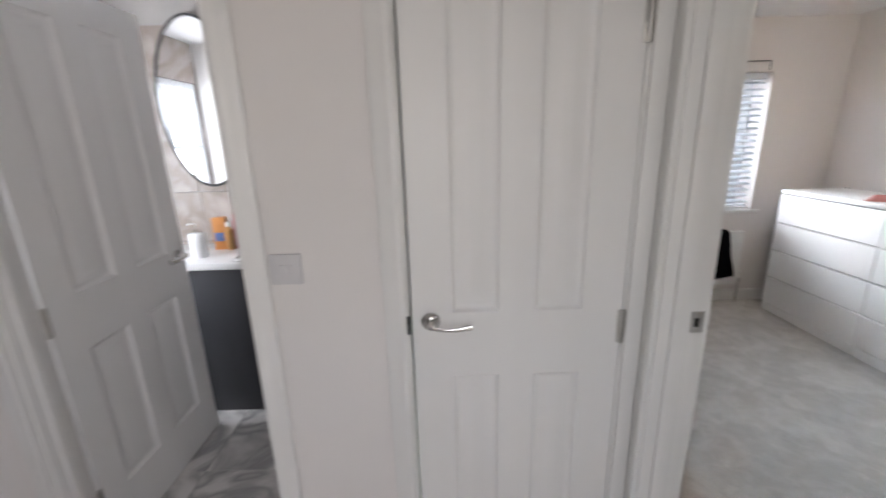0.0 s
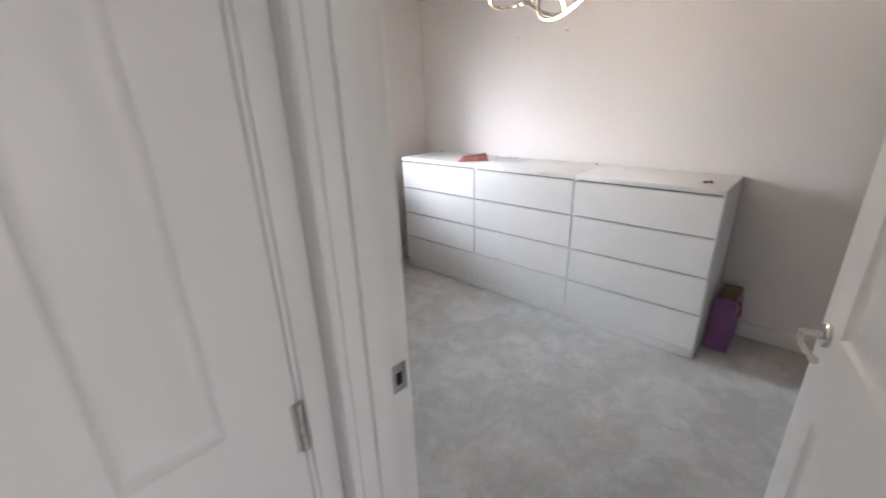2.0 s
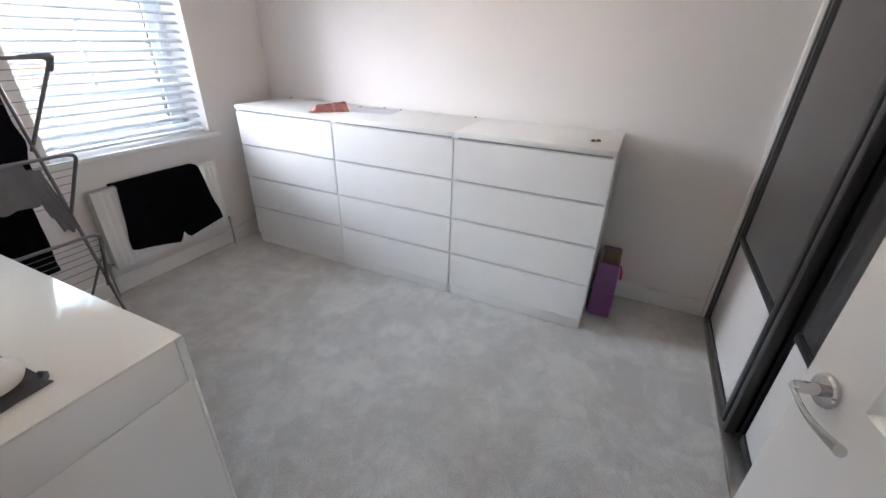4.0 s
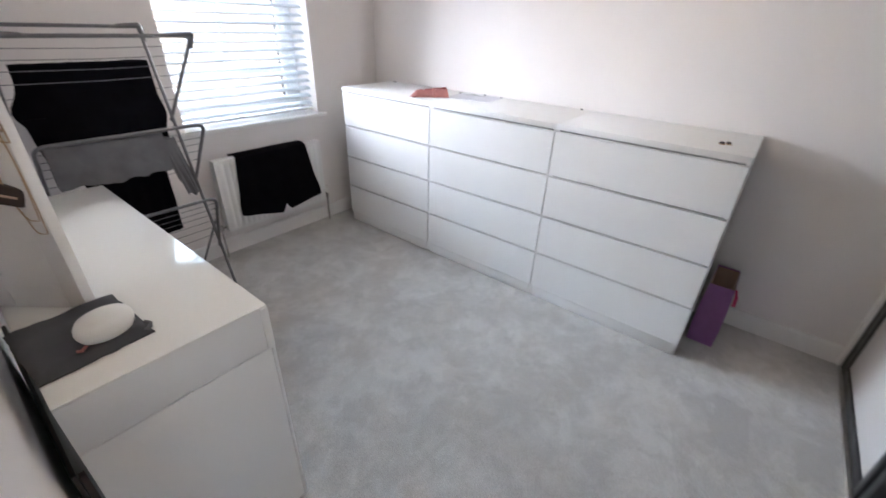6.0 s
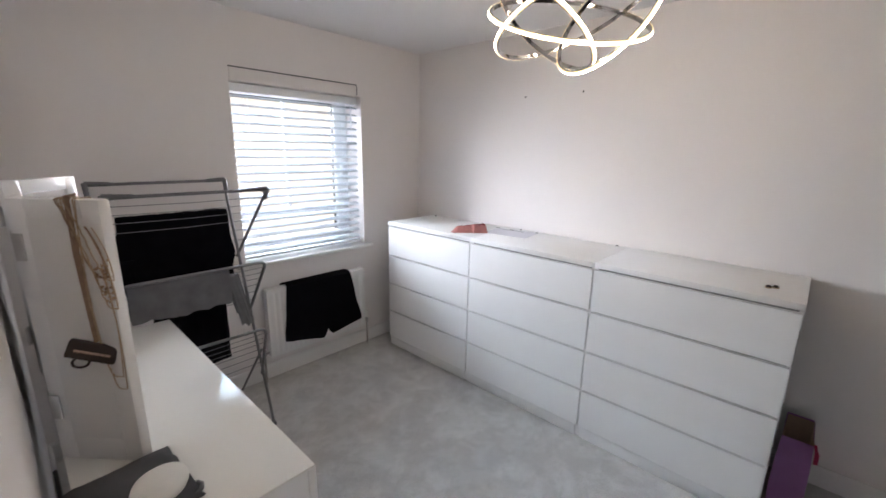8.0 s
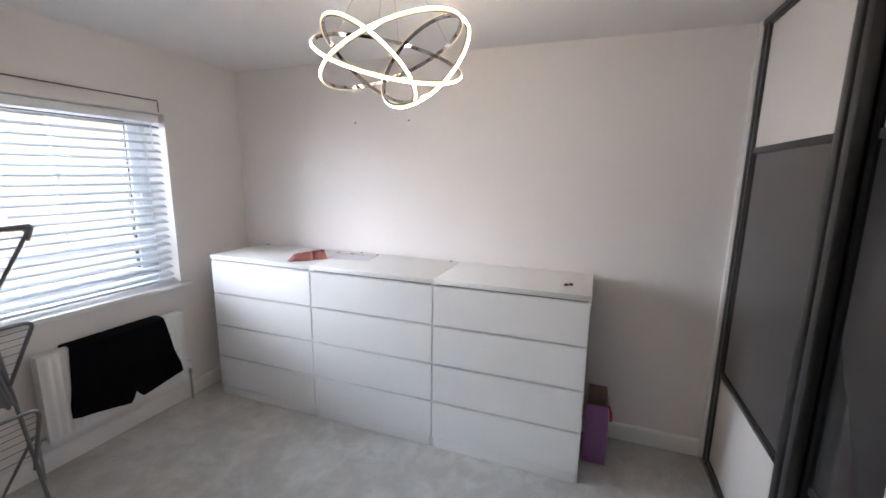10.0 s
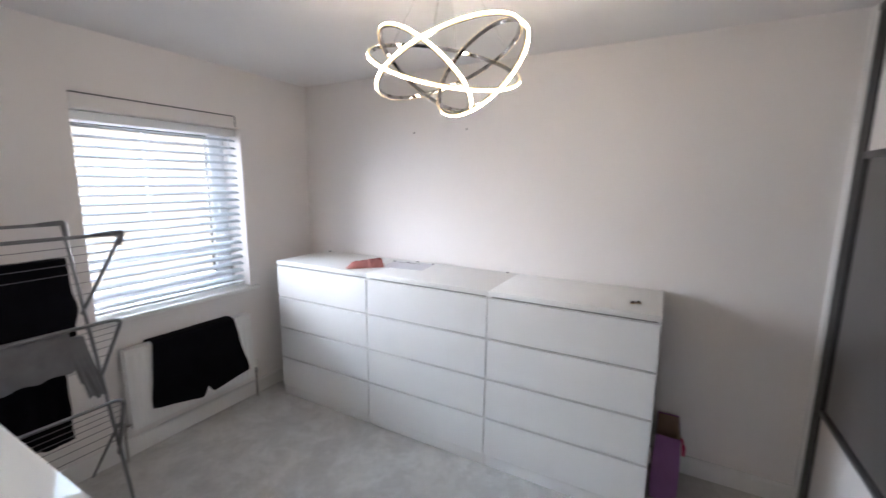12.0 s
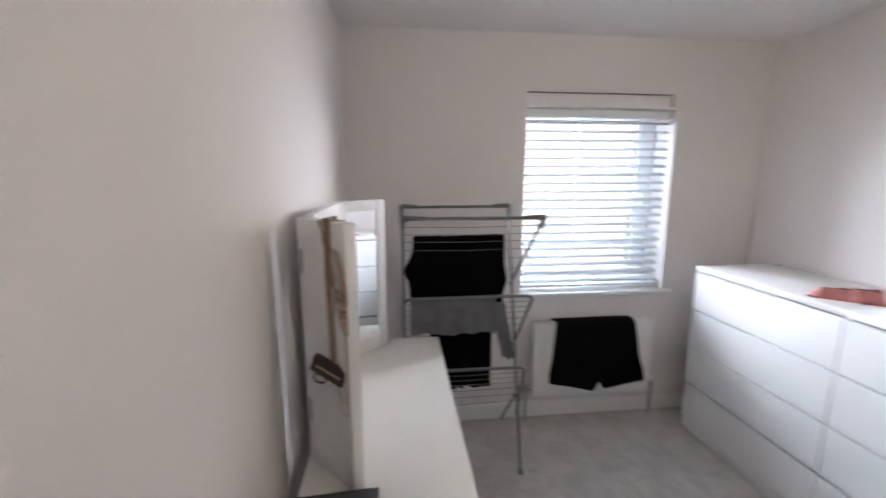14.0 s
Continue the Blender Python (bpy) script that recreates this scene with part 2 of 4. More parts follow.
def part(name, bm, mat, parent=None, label="", smooth=True):
    ob = new(name, mesh_of(name, bm, mat, smooth))
    if parent is not None:
        ob.parent = parent
    return tagged(ob, label) if label else ob


def thing(name, label, category, at=(0, 0, 0), group="", turn=0.0, kind=""):
    ob = new(name)
    ob.empty_display_size = 0.1
    ob.matrix_basis = pose(*at, 0, 0, turn)
    return tagged(ob, label, category, group, kind)


def box(x0, x1, y0, y1, z0, z1, bevel=0.0, segments=2, bm=None):
    """An axis-aligned box with rounded edges."""
    own = bmesh.new()
    bmesh.ops.create_cube(own, size=1.0, matrix=Matrix.LocRotScale(((x0 + x1) / 2, (y0 + y1) / 2, (z0 + z1) / 2), None, (abs(x1 - x0), abs(y1 - y0), abs(z1 - z0))))
    if bevel:
        bmesh.ops.bevel(own, geom=own.edges[:], offset=bevel, segments=segments, profile=0.5, affect="EDGES")
    if bm is None:
        return own
    join(bm, own)
    return bm


def join(bm, other, m=None):
    if m is not None:
        bmesh.ops.transform(other, matrix=m, verts=other.verts)
    me = bpy.data.meshes.new("joined")
    other.to_mesh(me)
    other.free()
    bm.from_mesh(me)
    bpy.data.meshes.remove(me)
    return bm


def tube(points, radius, sides=8, closed=False, bm=None, caps=True, flat=1.0):
    """A round bar swept along points; flat squashes it."""
    bm = bm or bmesh.new()
    pts = [Vector(p) for p in points]
    n = len(pts)
    rings = []
    side = None
    for i, p in enumerate(pts):
        a = pts[(i - 1) % n] if closed or i else p
        b = pts[(i + 1) % n] if closed or i < n - 1 else p
        t = (b - a).normalized()
        if side is None:
            side = t.orthogonal().normalized()
        side = (side - t * side.dot(t)).normalized()
        up = t.cross(side)
        r = radius(i / max(n - 1, 1)) if callable(radius) else radius
        rings.append([bm.verts.new(p + side * (r * math.cos(k * math.tau / sides)) + up * (r * flat * math.sin(k * math.tau / sides))) for k in range(sides)])
    for i in range(n if closed else n - 1):
        a, b = rings[i], rings[(i + 1) % n]
        for k in range(sides):
            bm.faces.new((a[k], a[(k + 1) % sides], b[(k + 1) % sides], b[k]))
    if caps and not closed:
        bm.faces.new(rings[0][::-1]), bm.faces.new(rings[-1])
    return bm


def rounded(points, radius, steps=5):
    """A polyline whose corners are rounded off."""
    pts = [Vector(p) for p in points]
    out = [pts[0]]
    for a, b, c in zip(pts, pts[1:], pts[2:]):
        r = min(radius, (b - a).length * 0.45, (c - b).length * 0.45)
        p, q = b + (a - b).normalized() * r, b + (c - b).normalized() * r
        for k in range(steps + 1):
            s = k / steps
            out.append(p * (1 - s) ** 2 + b * (2 * s * (1 - s)) + q * s * s)
    return out + [pts[-1]]


def lathe(profile, sides=24, bm=None, m=None):
    """Turned about z from (radius, height) pairs."""
    own = bmesh.new()
    rings = []
    for r, z in profile:
        rings.append([own.verts.new((r * math.cos(k * math.tau / sides), r * math.sin(k * math.tau / sides), z)) for k in range(sides)])
    for a, b in zip(rings, rings[1:]):
        for k in range(sides):
            own.faces.new((a[k], a[(k + 1) % sides], b[(k + 1) % sides], b[k]))
    own.faces.new(rings[0][::-1]), own.faces.new(rings[-1])
    if m is not None:
        bmesh.ops.transform(own, matrix=m, verts=own.verts)
    if bm is None:
        return own
    return join(bm, own)


def extrude_profile(profile, a, b, depth_axis, up_axis):
    """A prism from a to b whose section is profile: (along depth_axis, along up_axis)."""
    bm = bmesh.new()
    d, u = Vector(depth_axis), Vector(up_axis)
    ends = [[bm.verts.new(Vector(p) + d * s + u * t) for s, t in profile] for p in (a, b)]
    n = len(profile)
    for k in range(n):
        bm.faces.new((ends[0][k], ends[0][(k + 1) % n], ends[1][(k + 1) % n], ends[1][k]))
    bm.faces.new(ends[0][::-1]), bm.faces.new(ends[1])
    return bm


def structure(name, bm, mat, label, smooth=False):
    return tagged(part(name, bm, mat, None, "", smooth), label, name.split("_")[0], "", "structure")


# ---- the plan ----
H = 2.27
EAST, NORTH, WEST, SOUTH = 3.215, 3.40, 0.722, -0.46
W_OUT = 0.605
LAND_N = 1.085
WARD = 0.16
D_LO, D_HI, D_H = 0.225, 1.004, 2.0
CUP_A, CUP_B = -0.060, 0.542
BATH_A, BATH_B = -1.205, -0.508
LAND_W, LAND_S = -1.95, -1.50
WIN_A, WIN_B, WIN_LO, WIN_HI = 1.733, 2.632, 0.815, 1.888

structure("floor", box(W_OUT - 0.06, EAST + 0.1, SOUTH - 0.1, NORTH + 0.1, -0.06, 0), CARPET, "pale grey plush carpet with trodden pile marks")
structure("floor_landing", box(LAND_W - 0.1, W_OUT - 0.06, LAND_S - 0.1, LAND_N + 0.05, -0.06, -0.001), CARPET, "pale grey plush carpet on the landing")
structure("ceiling", box(LAND_W - 0.3, EAST + 0.3, LAND_S - 0.3, NORTH + 0.3, H, H + 0.12), CEIL, "smooth white painted plaster ceiling")

wall = box(W_OUT - 1.0, WIN_A, NORTH, NORTH + 0.28, -0.06, H)
box(WIN_B, EAST + 0.12, NORTH, NORTH + 0.28, -0.06, H, bm=wall)
box(WIN_A, WIN_B, NORTH, NORTH + 0.28, -0.06, WIN_LO - 0.022, bm=wall)
box(WIN_A, WIN_B, NORTH, NORTH + 0.28, WIN_HI, H, bm=wall)
structure("wall_north", wall, WALL, "off-white painted plaster wall with a window opening")
structure("wall_east", box(EAST, EAST + 0.12, SOUTH - 0.1, NORTH, -0.06, H), WALL, "off-white painted plaster wall behind the drawers")
wall = box(W_OUT, WEST, D_HI + 0.012, NORTH, -0.06, H)
box(W_OUT, WEST, SOUTH - 0.1, D_LO - 0.03, -0.06, H, bm=wall)
box(W_OUT, WEST, D_LO - 0.03, D_HI + 0.012, D_H + 0.02, H, bm=wall)
structure("wall_west", wall, WALL, "off-white partition wall with a doorway")
structure("wall_south", box(WEST, EAST, SOUTH - 0.1, SOUTH, -0.06, H), WALL, "plain wall behind the wardrobe")

wall = box(CUP_B + 0.022, W_OUT, LAND_N, LAND_N + 0.1, -0.06, H)
box(BATH_B + 0.03, CUP_A - 0.022, LAND_N, LAND_N + 0.1, -0.06, H, bm=wall)
box(CUP_A - 0.022, CUP_B + 0.022, LAND_N, LAND_N + 0.1, D_H + 0.02, H, bm=wall)
box(BATH_A - 0.03, BATH_B + 0.03, LAND_N, LAND_N + 0.1, D_H + 0.02, H, bm=wall)
box(LAND_W - 0.2, BATH_A - 0.03, LAND_N, LAND_N + 0.1, -0.06, H, bm=wall)
structure("wall_landing_north", wall, WALL, "off-white landing wall with two doorways")
structure("wall_landing_west", box(LAND_W - 0.1, LAND_W, LAND_S, LAND_N, -0.06, H), WALL, "plain off-white landing wall")
structure("wall_landing_east", box(W_OUT, W_OUT + 0.12, LAND_S, SOUTH - 0.1, -0.06, H), WALL, "plain off-white landing wall")
wall = box(LAND_W - 0.1, -0.4, LAND_S - 0.12, LAND_S, -0.06, H)
box(0.5, W_OUT + 0.12, LAND_S - 0.12, LAND_S, -0.06, H, bm=wall)
box(-0.4, 0.5, LAND_S - 0.12, LAND_S, -0.06, 1.0, bm=wall)
box(-0.4, 0.5, LAND_S - 0.12, LAND_S, 2.0, H, bm=wall)
structure("wall_landing_south", wall, WALL, "plain off-white landing wall with a window")
structure("wall_cupboard", box(CUP_A - 0.12, CUP_A - 0.022, LAND_N + 0.1, 2.42, -0.06, H), WALL, "plain wall between cupboard and bathroom")


def skirting(name, a, b, into):
    """A skirting board from a to b; into points into the room."""
    profile = [(0, 0), (0.015, 0), (0.015, 0.082), (0.012, 0.093), (0.006, 0.1), (0, 0.1)]
    return structure(name, extrude_profile(profile, (*a, 0), (*b, 0), (*into, 0), (0, 0, 1)), GLOSS, "white painted skirting board", True)


skirting("baseboard_north", (WEST, NORTH), (EAST - 0.016, NORTH), (0, -1))
skirting("baseboard_east", (EAST, WARD + 0.03), (EAST, NORTH), (-1, 0))
skirting("baseboard_west", (WEST, D_HI + 0.09), (WEST, NORTH - 0.016), (1, 0))
skirting("baseboard_landing", (BATH_B + 0.1, LAND_N), (CUP_A - 0.085, LAND_N), (0, -1))

# ---- doors, linings and architraves ----
ARCH = [(0, 0), (0.016, 0), (0.018, 0.004), (0.018, 0.020), (0.014, 0.026), (0.014, 0.036), (0.010, 0.046), (0.010, 0.056), (0.006, 0.062), (0, 0.062)]


def architrave(name, jamb, wide, out, top, low=0.0):
    """One upright of a moulded architrave: wide points away from the opening, out away from the wall."""
    prof = [(d, w) for d, w in ARCH]
    return structure(name, extrude_profile(prof, (*jamb, low), (*jamb, top), (*out, 0), (*wide, 0)), GLOSS, "white moulded door architrave", True)


def architrave_head(name, a, b, out):
    return structure(name, extrude_profile(ARCH, a, b, (*out, 0), (0, 0, 1)), GLOSS, "white moulded door architrave", True)


# bedroom doorway
lin = box(W_OUT - 0.002, WEST + 0.002, D_HI, D_HI + 0.03, 0, D_H + 0.02, 0.002)
box(W_OUT - 0.002, WEST + 0.002, D_LO - 0.03, D_LO, 0, D_H + 0.02, 0.002, bm=lin)
box(W_OUT - 0.002, WEST + 0.002, D_LO, D_HI, D_H, D_H + 0.03, 0.002, bm=lin)
box(W_OUT + 0.03, WEST - 0.042, D_HI - 0.013, D_HI, 0, D_H, 0.002, bm=lin)
box(W_OUT + 0.03, WEST - 0.042, D_LO, D_LO + 0.013, 0, D_H, 0.002, bm=lin)
structure("trim_bedroom_lining", lin, GLOSS, "white painted bedroom door lining with door stop", True)
architrave("trim_bedroom_outer", (W_OUT, D_HI + 0.008), (0, 1), (-1, 0), D_H + 0.07)
architrave("trim_bedroom_outer_hinge", (W_OUT, D_LO - 0.008), (0, -1), (-1, 0), D_H + 0.07)
architrave_head("trim_bedroom_outer_head", (W_OUT, D_LO - 0.008, D_H + 0.008), (W_OUT, D_HI + 0.008, D_H + 0.008), (-1, 0))
architrave("trim_bedroom_inner", (WEST, D_HI + 0.008), (0, 1), (1, 0), D_H + 0.07)
architrave("trim_bedroom_inner_hinge", (WEST, D_LO - 0.008), (0, -1), (1, 0), D_H + 0.07)
architrave_head("trim_bedroom_inner_head", (WEST, D_LO - 0.008, D_H + 0.008), (WEST, D_HI + 0.008, D_H + 0.008), (1, 0))
# cupboard doorway
lin = box(CUP_B, CUP_B + 0.022, LAND_N - 0.004, LAND_N + 0.104, 0, D_H + 0.02, 0.002)
box(CUP_A - 0.022, CUP_A, LAND_N - 0.004, LAND_N + 0.104, 0, D_H + 0.02, 0.002, bm=lin)
box(CUP_A, CUP_B, LAND_N - 0.004, LAND_N + 0.104, D_H, D_H + 0.02, 0.002, bm=lin)
structure("trim_cupboard_lining", lin, GLOSS, "white painted cupboard door lining", True)
structure("trim_cupboard_side", box(CUP_B + 0.008, W_OUT - 0.0005, LAND_N - 0.016, LAND_N - 0.003, 0, D_H + 0.07, 0.003), GLOSS, "narrow white cupboard architrave in the corner", True)
architrave("trim_cupboard_latch_side", (CUP_A - 0.008, LAND_N - 0.004), (-1, 0), (0, -1), D_H + 0.07)
# bathroom doorway
lin = box(BATH_B, BATH_B + 0.03, LAND_N - 0.004, LAND_N + 0.104, 0, D_H + 0.02, 0.002)
box(BATH_A - 0.03, BATH_A, LAND_N - 0.004, LAND_N + 0.104, 0, D_H + 0.02, 0.002, bm=lin)
box(BATH_A, BATH_B, LAND_N - 0.004, LAND_N + 0.104, D_H, D_H + 0.03, 0.002, bm=lin)
box(BATH_A, BATH_A + 0.012, LAND_N + 0.03, LAND_N + 0.062, 0, D_H, 0.002, bm=lin)
box(BATH_B - 0.012, BATH_B, LAND_N + 0.03, LAND_N + 0.062, 0, D_H, 0.002, bm=lin)
structure("trim_bathroom_lining", lin, GLOSS, "white painted bathroom door lining", True)
architrave("trim_bathroom_latch_side", (BATH_B + 0.008, LAND_N - 0.004), (1, 0), (0, -1), D_H + 0.07)
architrave("trim_bathroom_hinge_side", (BATH_A - 0.008, LAND_N - 0.004), (-1, 0), (0, -1), D_H + 0.07)


def panel_face(bm, x0, x1, z0, z1, y, s):
    """One moulded door panel in a face at y; s is +1 where the face looks towards +y."""
    loops = []
    for inset, sink in ((0, 0), (0.005, 0.006), (0.014, 0.0115), (0.024, 0.0115), (0.050, 0.003), (0.054, 0.0025)):
        d = y - s * sink
        loops.append([bm.verts.new(p) for p in ((x0 + inset, d, z0 + inset), (x1 - inset, d, z0 + inset), (x1 - inset, d, z1 - inset), (x0 + inset, d, z1 - inset))])
    for a, b in zip(loops, loops[1:]):
        for k in range(4):
            bm.faces.new((a[k], a[(k + 1) % 4], b[(k + 1) % 4], b[k]))
    bm.faces.new(loops[-1])


def door_leaf(width, height, thick=0.038, stile=0.112, mullion=0.10, z_low=(0.21, 0.785), z_high=(0.985, 1.87)):
    """A four-panel moulded leaf from the hinge at x = 0, both faces panelled."""
    bm = bmesh.new()
    pw = (width - 2 * stile - mullion) / 2
    xs = [0, stile, stile + pw, stile + pw + mullion, width - stile, width]
    zs = [0, z_low[0], z_low[1], z_high[0], z_high[1], height]
    for y, s in ((0.0, -1), (thick, 1)):
        for i in range(5):
            for j in range(5):
                if i in (1, 3) and j in (1, 3):
                    panel_face(bm, xs[i], xs[i + 1], zs[j], zs[j + 1], y, s)
                else:
                    bm.faces.new([bm.verts.new(p) for p in ((xs[i], y, zs[j]), (xs[i + 1], y, zs[j]), (xs[i + 1], y, zs[j + 1]), (xs[i], y, zs[j + 1]))])
    for a, b in (((0, 0), (0, height)), ((width, 0), (width, height))):
        bm.faces.new([bm.verts.new(p) for p in ((a[0], 0, a[1]), (a[0], thick, a[1]), (b[0], thick, b[1]), (b[0], 0, b[1]))])
    for z in (0, height):
        bm.faces.new([bm.verts.new(p) for p in ((0, 0, z), (width, 0, z), (width, thick, z), (0, thick, z))])
    bmesh.ops.remove_doubles(bm, verts=bm.verts, dist=1e-5)
    return bm


def lever_handle(leaf, x, z, y, s, towards):
    """A chrome lever on a round rose; s: the way out of the face; towards: the way the lever points along x."""
    m = pose(x, y, z, -90 * s)
    rose = part("rose", lathe([(0.0, 0), (0.0255, 0), (0.0265, 0.002), (0.0265, 0.007), (0.024, 0.010), (0.012, 0.011)], 28, m=m), CHROME, leaf, "chrome round rose")
    part("lever", join(lathe([(0.0, 0.008), (0.010, 0.008), (0.009, 0.044), (0.006, 0.050), (0, 0.0505)], 16, m=m),
         tube([(x + towards * (-0.006 + 0.118 * k / 10), y + s * (0.045 + 0.006 * math.sin(k / 10 * 3.1)), z - 0.002 - 0.005 * math.sin(k / 10 * math.pi)) for k in range(11)],
              lambda q: 0.0058 + 0.0072 * q ** 2, 14, flat=0.62)), CHROME, leaf, "chrome curved lever")
    return rose


def hinge(leaf, x, y, z):
    bm = tube([(x, y, z - 0.05), (x, y, z + 0.05)], 0.0072, 12)
    for k in range(5):
        join(bm, tube([(x, y, z - 0.05 + 0.02 * k + 0.001), (x, y, z - 0.05 + 0.02 * k + 0.019)], 0.0082, 12))
    box(x - 0.013, x + 0.013, y - 0.0012, y + 0.0012, z - 0.05, z + 0.05, 0.0005, bm=bm)
    return part("hinge", bm, STEEL, leaf, "steel butt hinge")


def door(name, label, width, at, turn, hinge_y, faces, thick=0.038, **panels):
    top = thing(name, label, "door", at, turn=turn, kind="structure")
    leaf = part("leaf", door_leaf(width, 1.975, thick, **panels), DOOR, top)
    for y, s in faces:
        lever_handle(top, width - 0.052, 0.962, y, s, -1)
    for z in (0.235, 0.93, 1.715):
        hinge(top, -0.001, hinge_y, z)
    part("latch_plate", box(width - 0.0005, width + 0.0012, thick / 2 - 0.011, thick / 2 + 0.011, 0.925, 1.0, 0.0005), STEEL, top, "steel latch plate")
    return top


# the cupboard door hangs on its east side and is shut; local x runs from its hinge
d = door("door_1", "closed white four-panel moulded cupboard door with chrome lever", 0.591, (CUP_B - 0.003, LAND_N + 0.034, 0.012), 180.0, 0.041, ((0.038, 1),))
d = door("door_2", "open white four-panel moulded bathroom door with chrome levers", 0.702, (BATH_A + 0.003, LAND_N + 0.113, 0.018), 89.5, 0.002, ((0.0, -1), (0.038, 1)), stile=0.115, mullion=0.105)
d = door("door_3", "open white four-panel moulded bedroom door with chrome levers", 0.755, (WEST - 0.002, D_LO + 0.004, 0.012), 12.5, 0.042, ((0.0, -1), (0.038, 1)), stile=0.115, mullion=0.105)

strike = thing("strike_plate", "steel strike plate set into the bedroom door lining", "strike plate", (WEST - 0.018, D_HI - 0.0005, 0.985))
part("plate", box(-0.018, 0.018, -0.0015, 0.001, -0.030, 0.030, 0.0008), STEEL, strike)
part("keep_hole", box(-0.008, 0.006, -0.0022, -0.0005, -0.014, 0.012, 0.0004), BLACK, strike, "dark latch hole")

keep = thing("cupboard_strike", "steel strike plate at the cupboard door's edge", "strike plate", (CUP_A - 0.004, LAND_N - 0.0042, 0.962))
part("plate", box(-0.007, 0.006, -0.0022, 0.0001, -0.028, 0.028, 0.0006), BLACK, keep)

sw = thing("light_switch", "white plastic light switch with two rockers on the landing wall", "light switch", (-0.388, LAND_N, 1.14))
part("face_plate", box(-0.043, 0.043, -0.010, -0.0002, -0.043, 0.043, 0.003), SWITCH, sw)
for x in (-0.011, 0.011):
    part("rocker", box(x - 0.009, x + 0.009, -0.0135, -0.009, -0.014, 0.014, 0.002), SWITCH, sw)

# ---- window and blind ----
win = thing("window_1", "white upvc window with a vertical glazing bar", "window", (0, 0, 0), kind="structure")
WY = NORTH + 0.19
fr = box(WIN_A, WIN_A + 0.055, WY, WY + 0.06, WIN_LO, WIN_HI, 0.006)
G_A, G_B, G_LO, G_HI, G_MID = WIN_A + 0.055, 2.515, WIN_LO + 0.105, WIN_HI - 0.045, 1.085
for b in ((WIN_B - 0.052, WIN_B, WIN_LO, WIN_HI), (G_A, WIN_B - 0.052, WIN_LO, WIN_LO + 0.045), (G_A, WIN_B - 0.052, G_HI, WIN_HI)):
    box(b[0], b[1], WY, WY + 0.06, b[2], b[3], 0.006, bm=fr)
part("window_frame", fr, UPVC, win)
sash = box(G_B, WIN_B - 0.0525, WY - 0.012, WY + 0.045, WIN_LO + 0.0455, G_HI - 0.0005, 0.005)
box(G_A, G_B - 0.0002, WY - 0.012, WY + 0.045, WIN_LO + 0.0455, G_LO, 0.005, bm=sash)
box(G_A, G_B - 0.0002, WY + 0.002, WY + 0.040, G_MID - 0.018, G_MID + 0.018, 0.004, bm=sash)
part("sash", sash, UPVC, win, "white opening sash")
part("glazing_bar", box(2.138, 2.160, WY + 0.008, WY + 0.040, G_MID + 0.0185, G_HI, 0.003), UPVC, win)
gas = box(G_B - 0.007, G_B, WY + 0.004, WY + 0.03, G_LO, G_MID - 0.0185)
box(G_B - 0.007, G_B, WY + 0.004, WY + 0.03, G_MID + 0.0185, G_HI, bm=gas)
box(G_A, G_B - 0.0075, WY + 0.004, WY + 0.03, G_HI - 0.006, G_HI - 0.0002, bm=gas)
part("gasket", gas, BLACK, win, "black rubber gasket", False)
for a, b, lo, hi in ((G_A, 2.138, G_MID + 0.0185, G_HI - 0.0065), (2.160, G_B - 0.0072, G_MID + 0.0185, G_HI - 0.0065), (G_A, G_B - 0.0072, G_LO, G_MID - 0.0185)):
    g = part("pane", box(a, b, WY + 0.020, WY + 0.024, lo, hi), GLASS, win, "clear glass pane", False)
    g.visible_shadow = False
handle = tube(rounded([(2.546, WY - 0.012, 1.42), (2.546, WY - 0.040, 1.42), (2.546, WY - 0.042, 1.30)], 0.012), 0.008, 10, flat=0.8)
box(2.534, 2.558, WY - 0.020, WY - 0.0121, 1.385, 1.455, 0.004, bm=handle)
part("window_handle", handle, UPVC, win, "white lever window handle")
part("window_sill", box(WIN_A - 0.055, WIN_B + 0.058, NORTH - 0.038, NORTH - 0.0005, WIN_LO - 0.025, WIN_LO, 0.006), GLOSS, win, "white painted sill nosing")
part("sill_board", box(WIN_A + 0.001, WIN_B - 0.001, NORTH - 0.0005, WY, WIN_LO - 0.022, WIN_LO - 0.001), GLOSS, win)

val = thing("blind_valance", "white valance board above the window blind", "valance", (0, 0, 0))
part("board", box(WIN_A + 0.003, WIN_B - 0.043, NORTH - 0.012, NORTH - 0.0005, WIN_HI + 0.002, 1.960, 0.002), WALL, val)
# dark strips that paint the shadow line along the board's top and right end
part("top_shadow_strip", box(WIN_A + 0.002, WIN_B - 0.042, NORTH - 0.016, NORTH - 0.0005, 1.9605, 1.967, 0.001), GREYPLASTIC, val, "thin dark grey strip for the shadow line above the board")
part("end_shade_strip", box(WIN_B - 0.0428, WIN_B - 0.037, NORTH - 0.015, NORTH - 0.0005, WIN_HI + 0.01, 1.9600, 0.001), GREYPLASTIC, val)

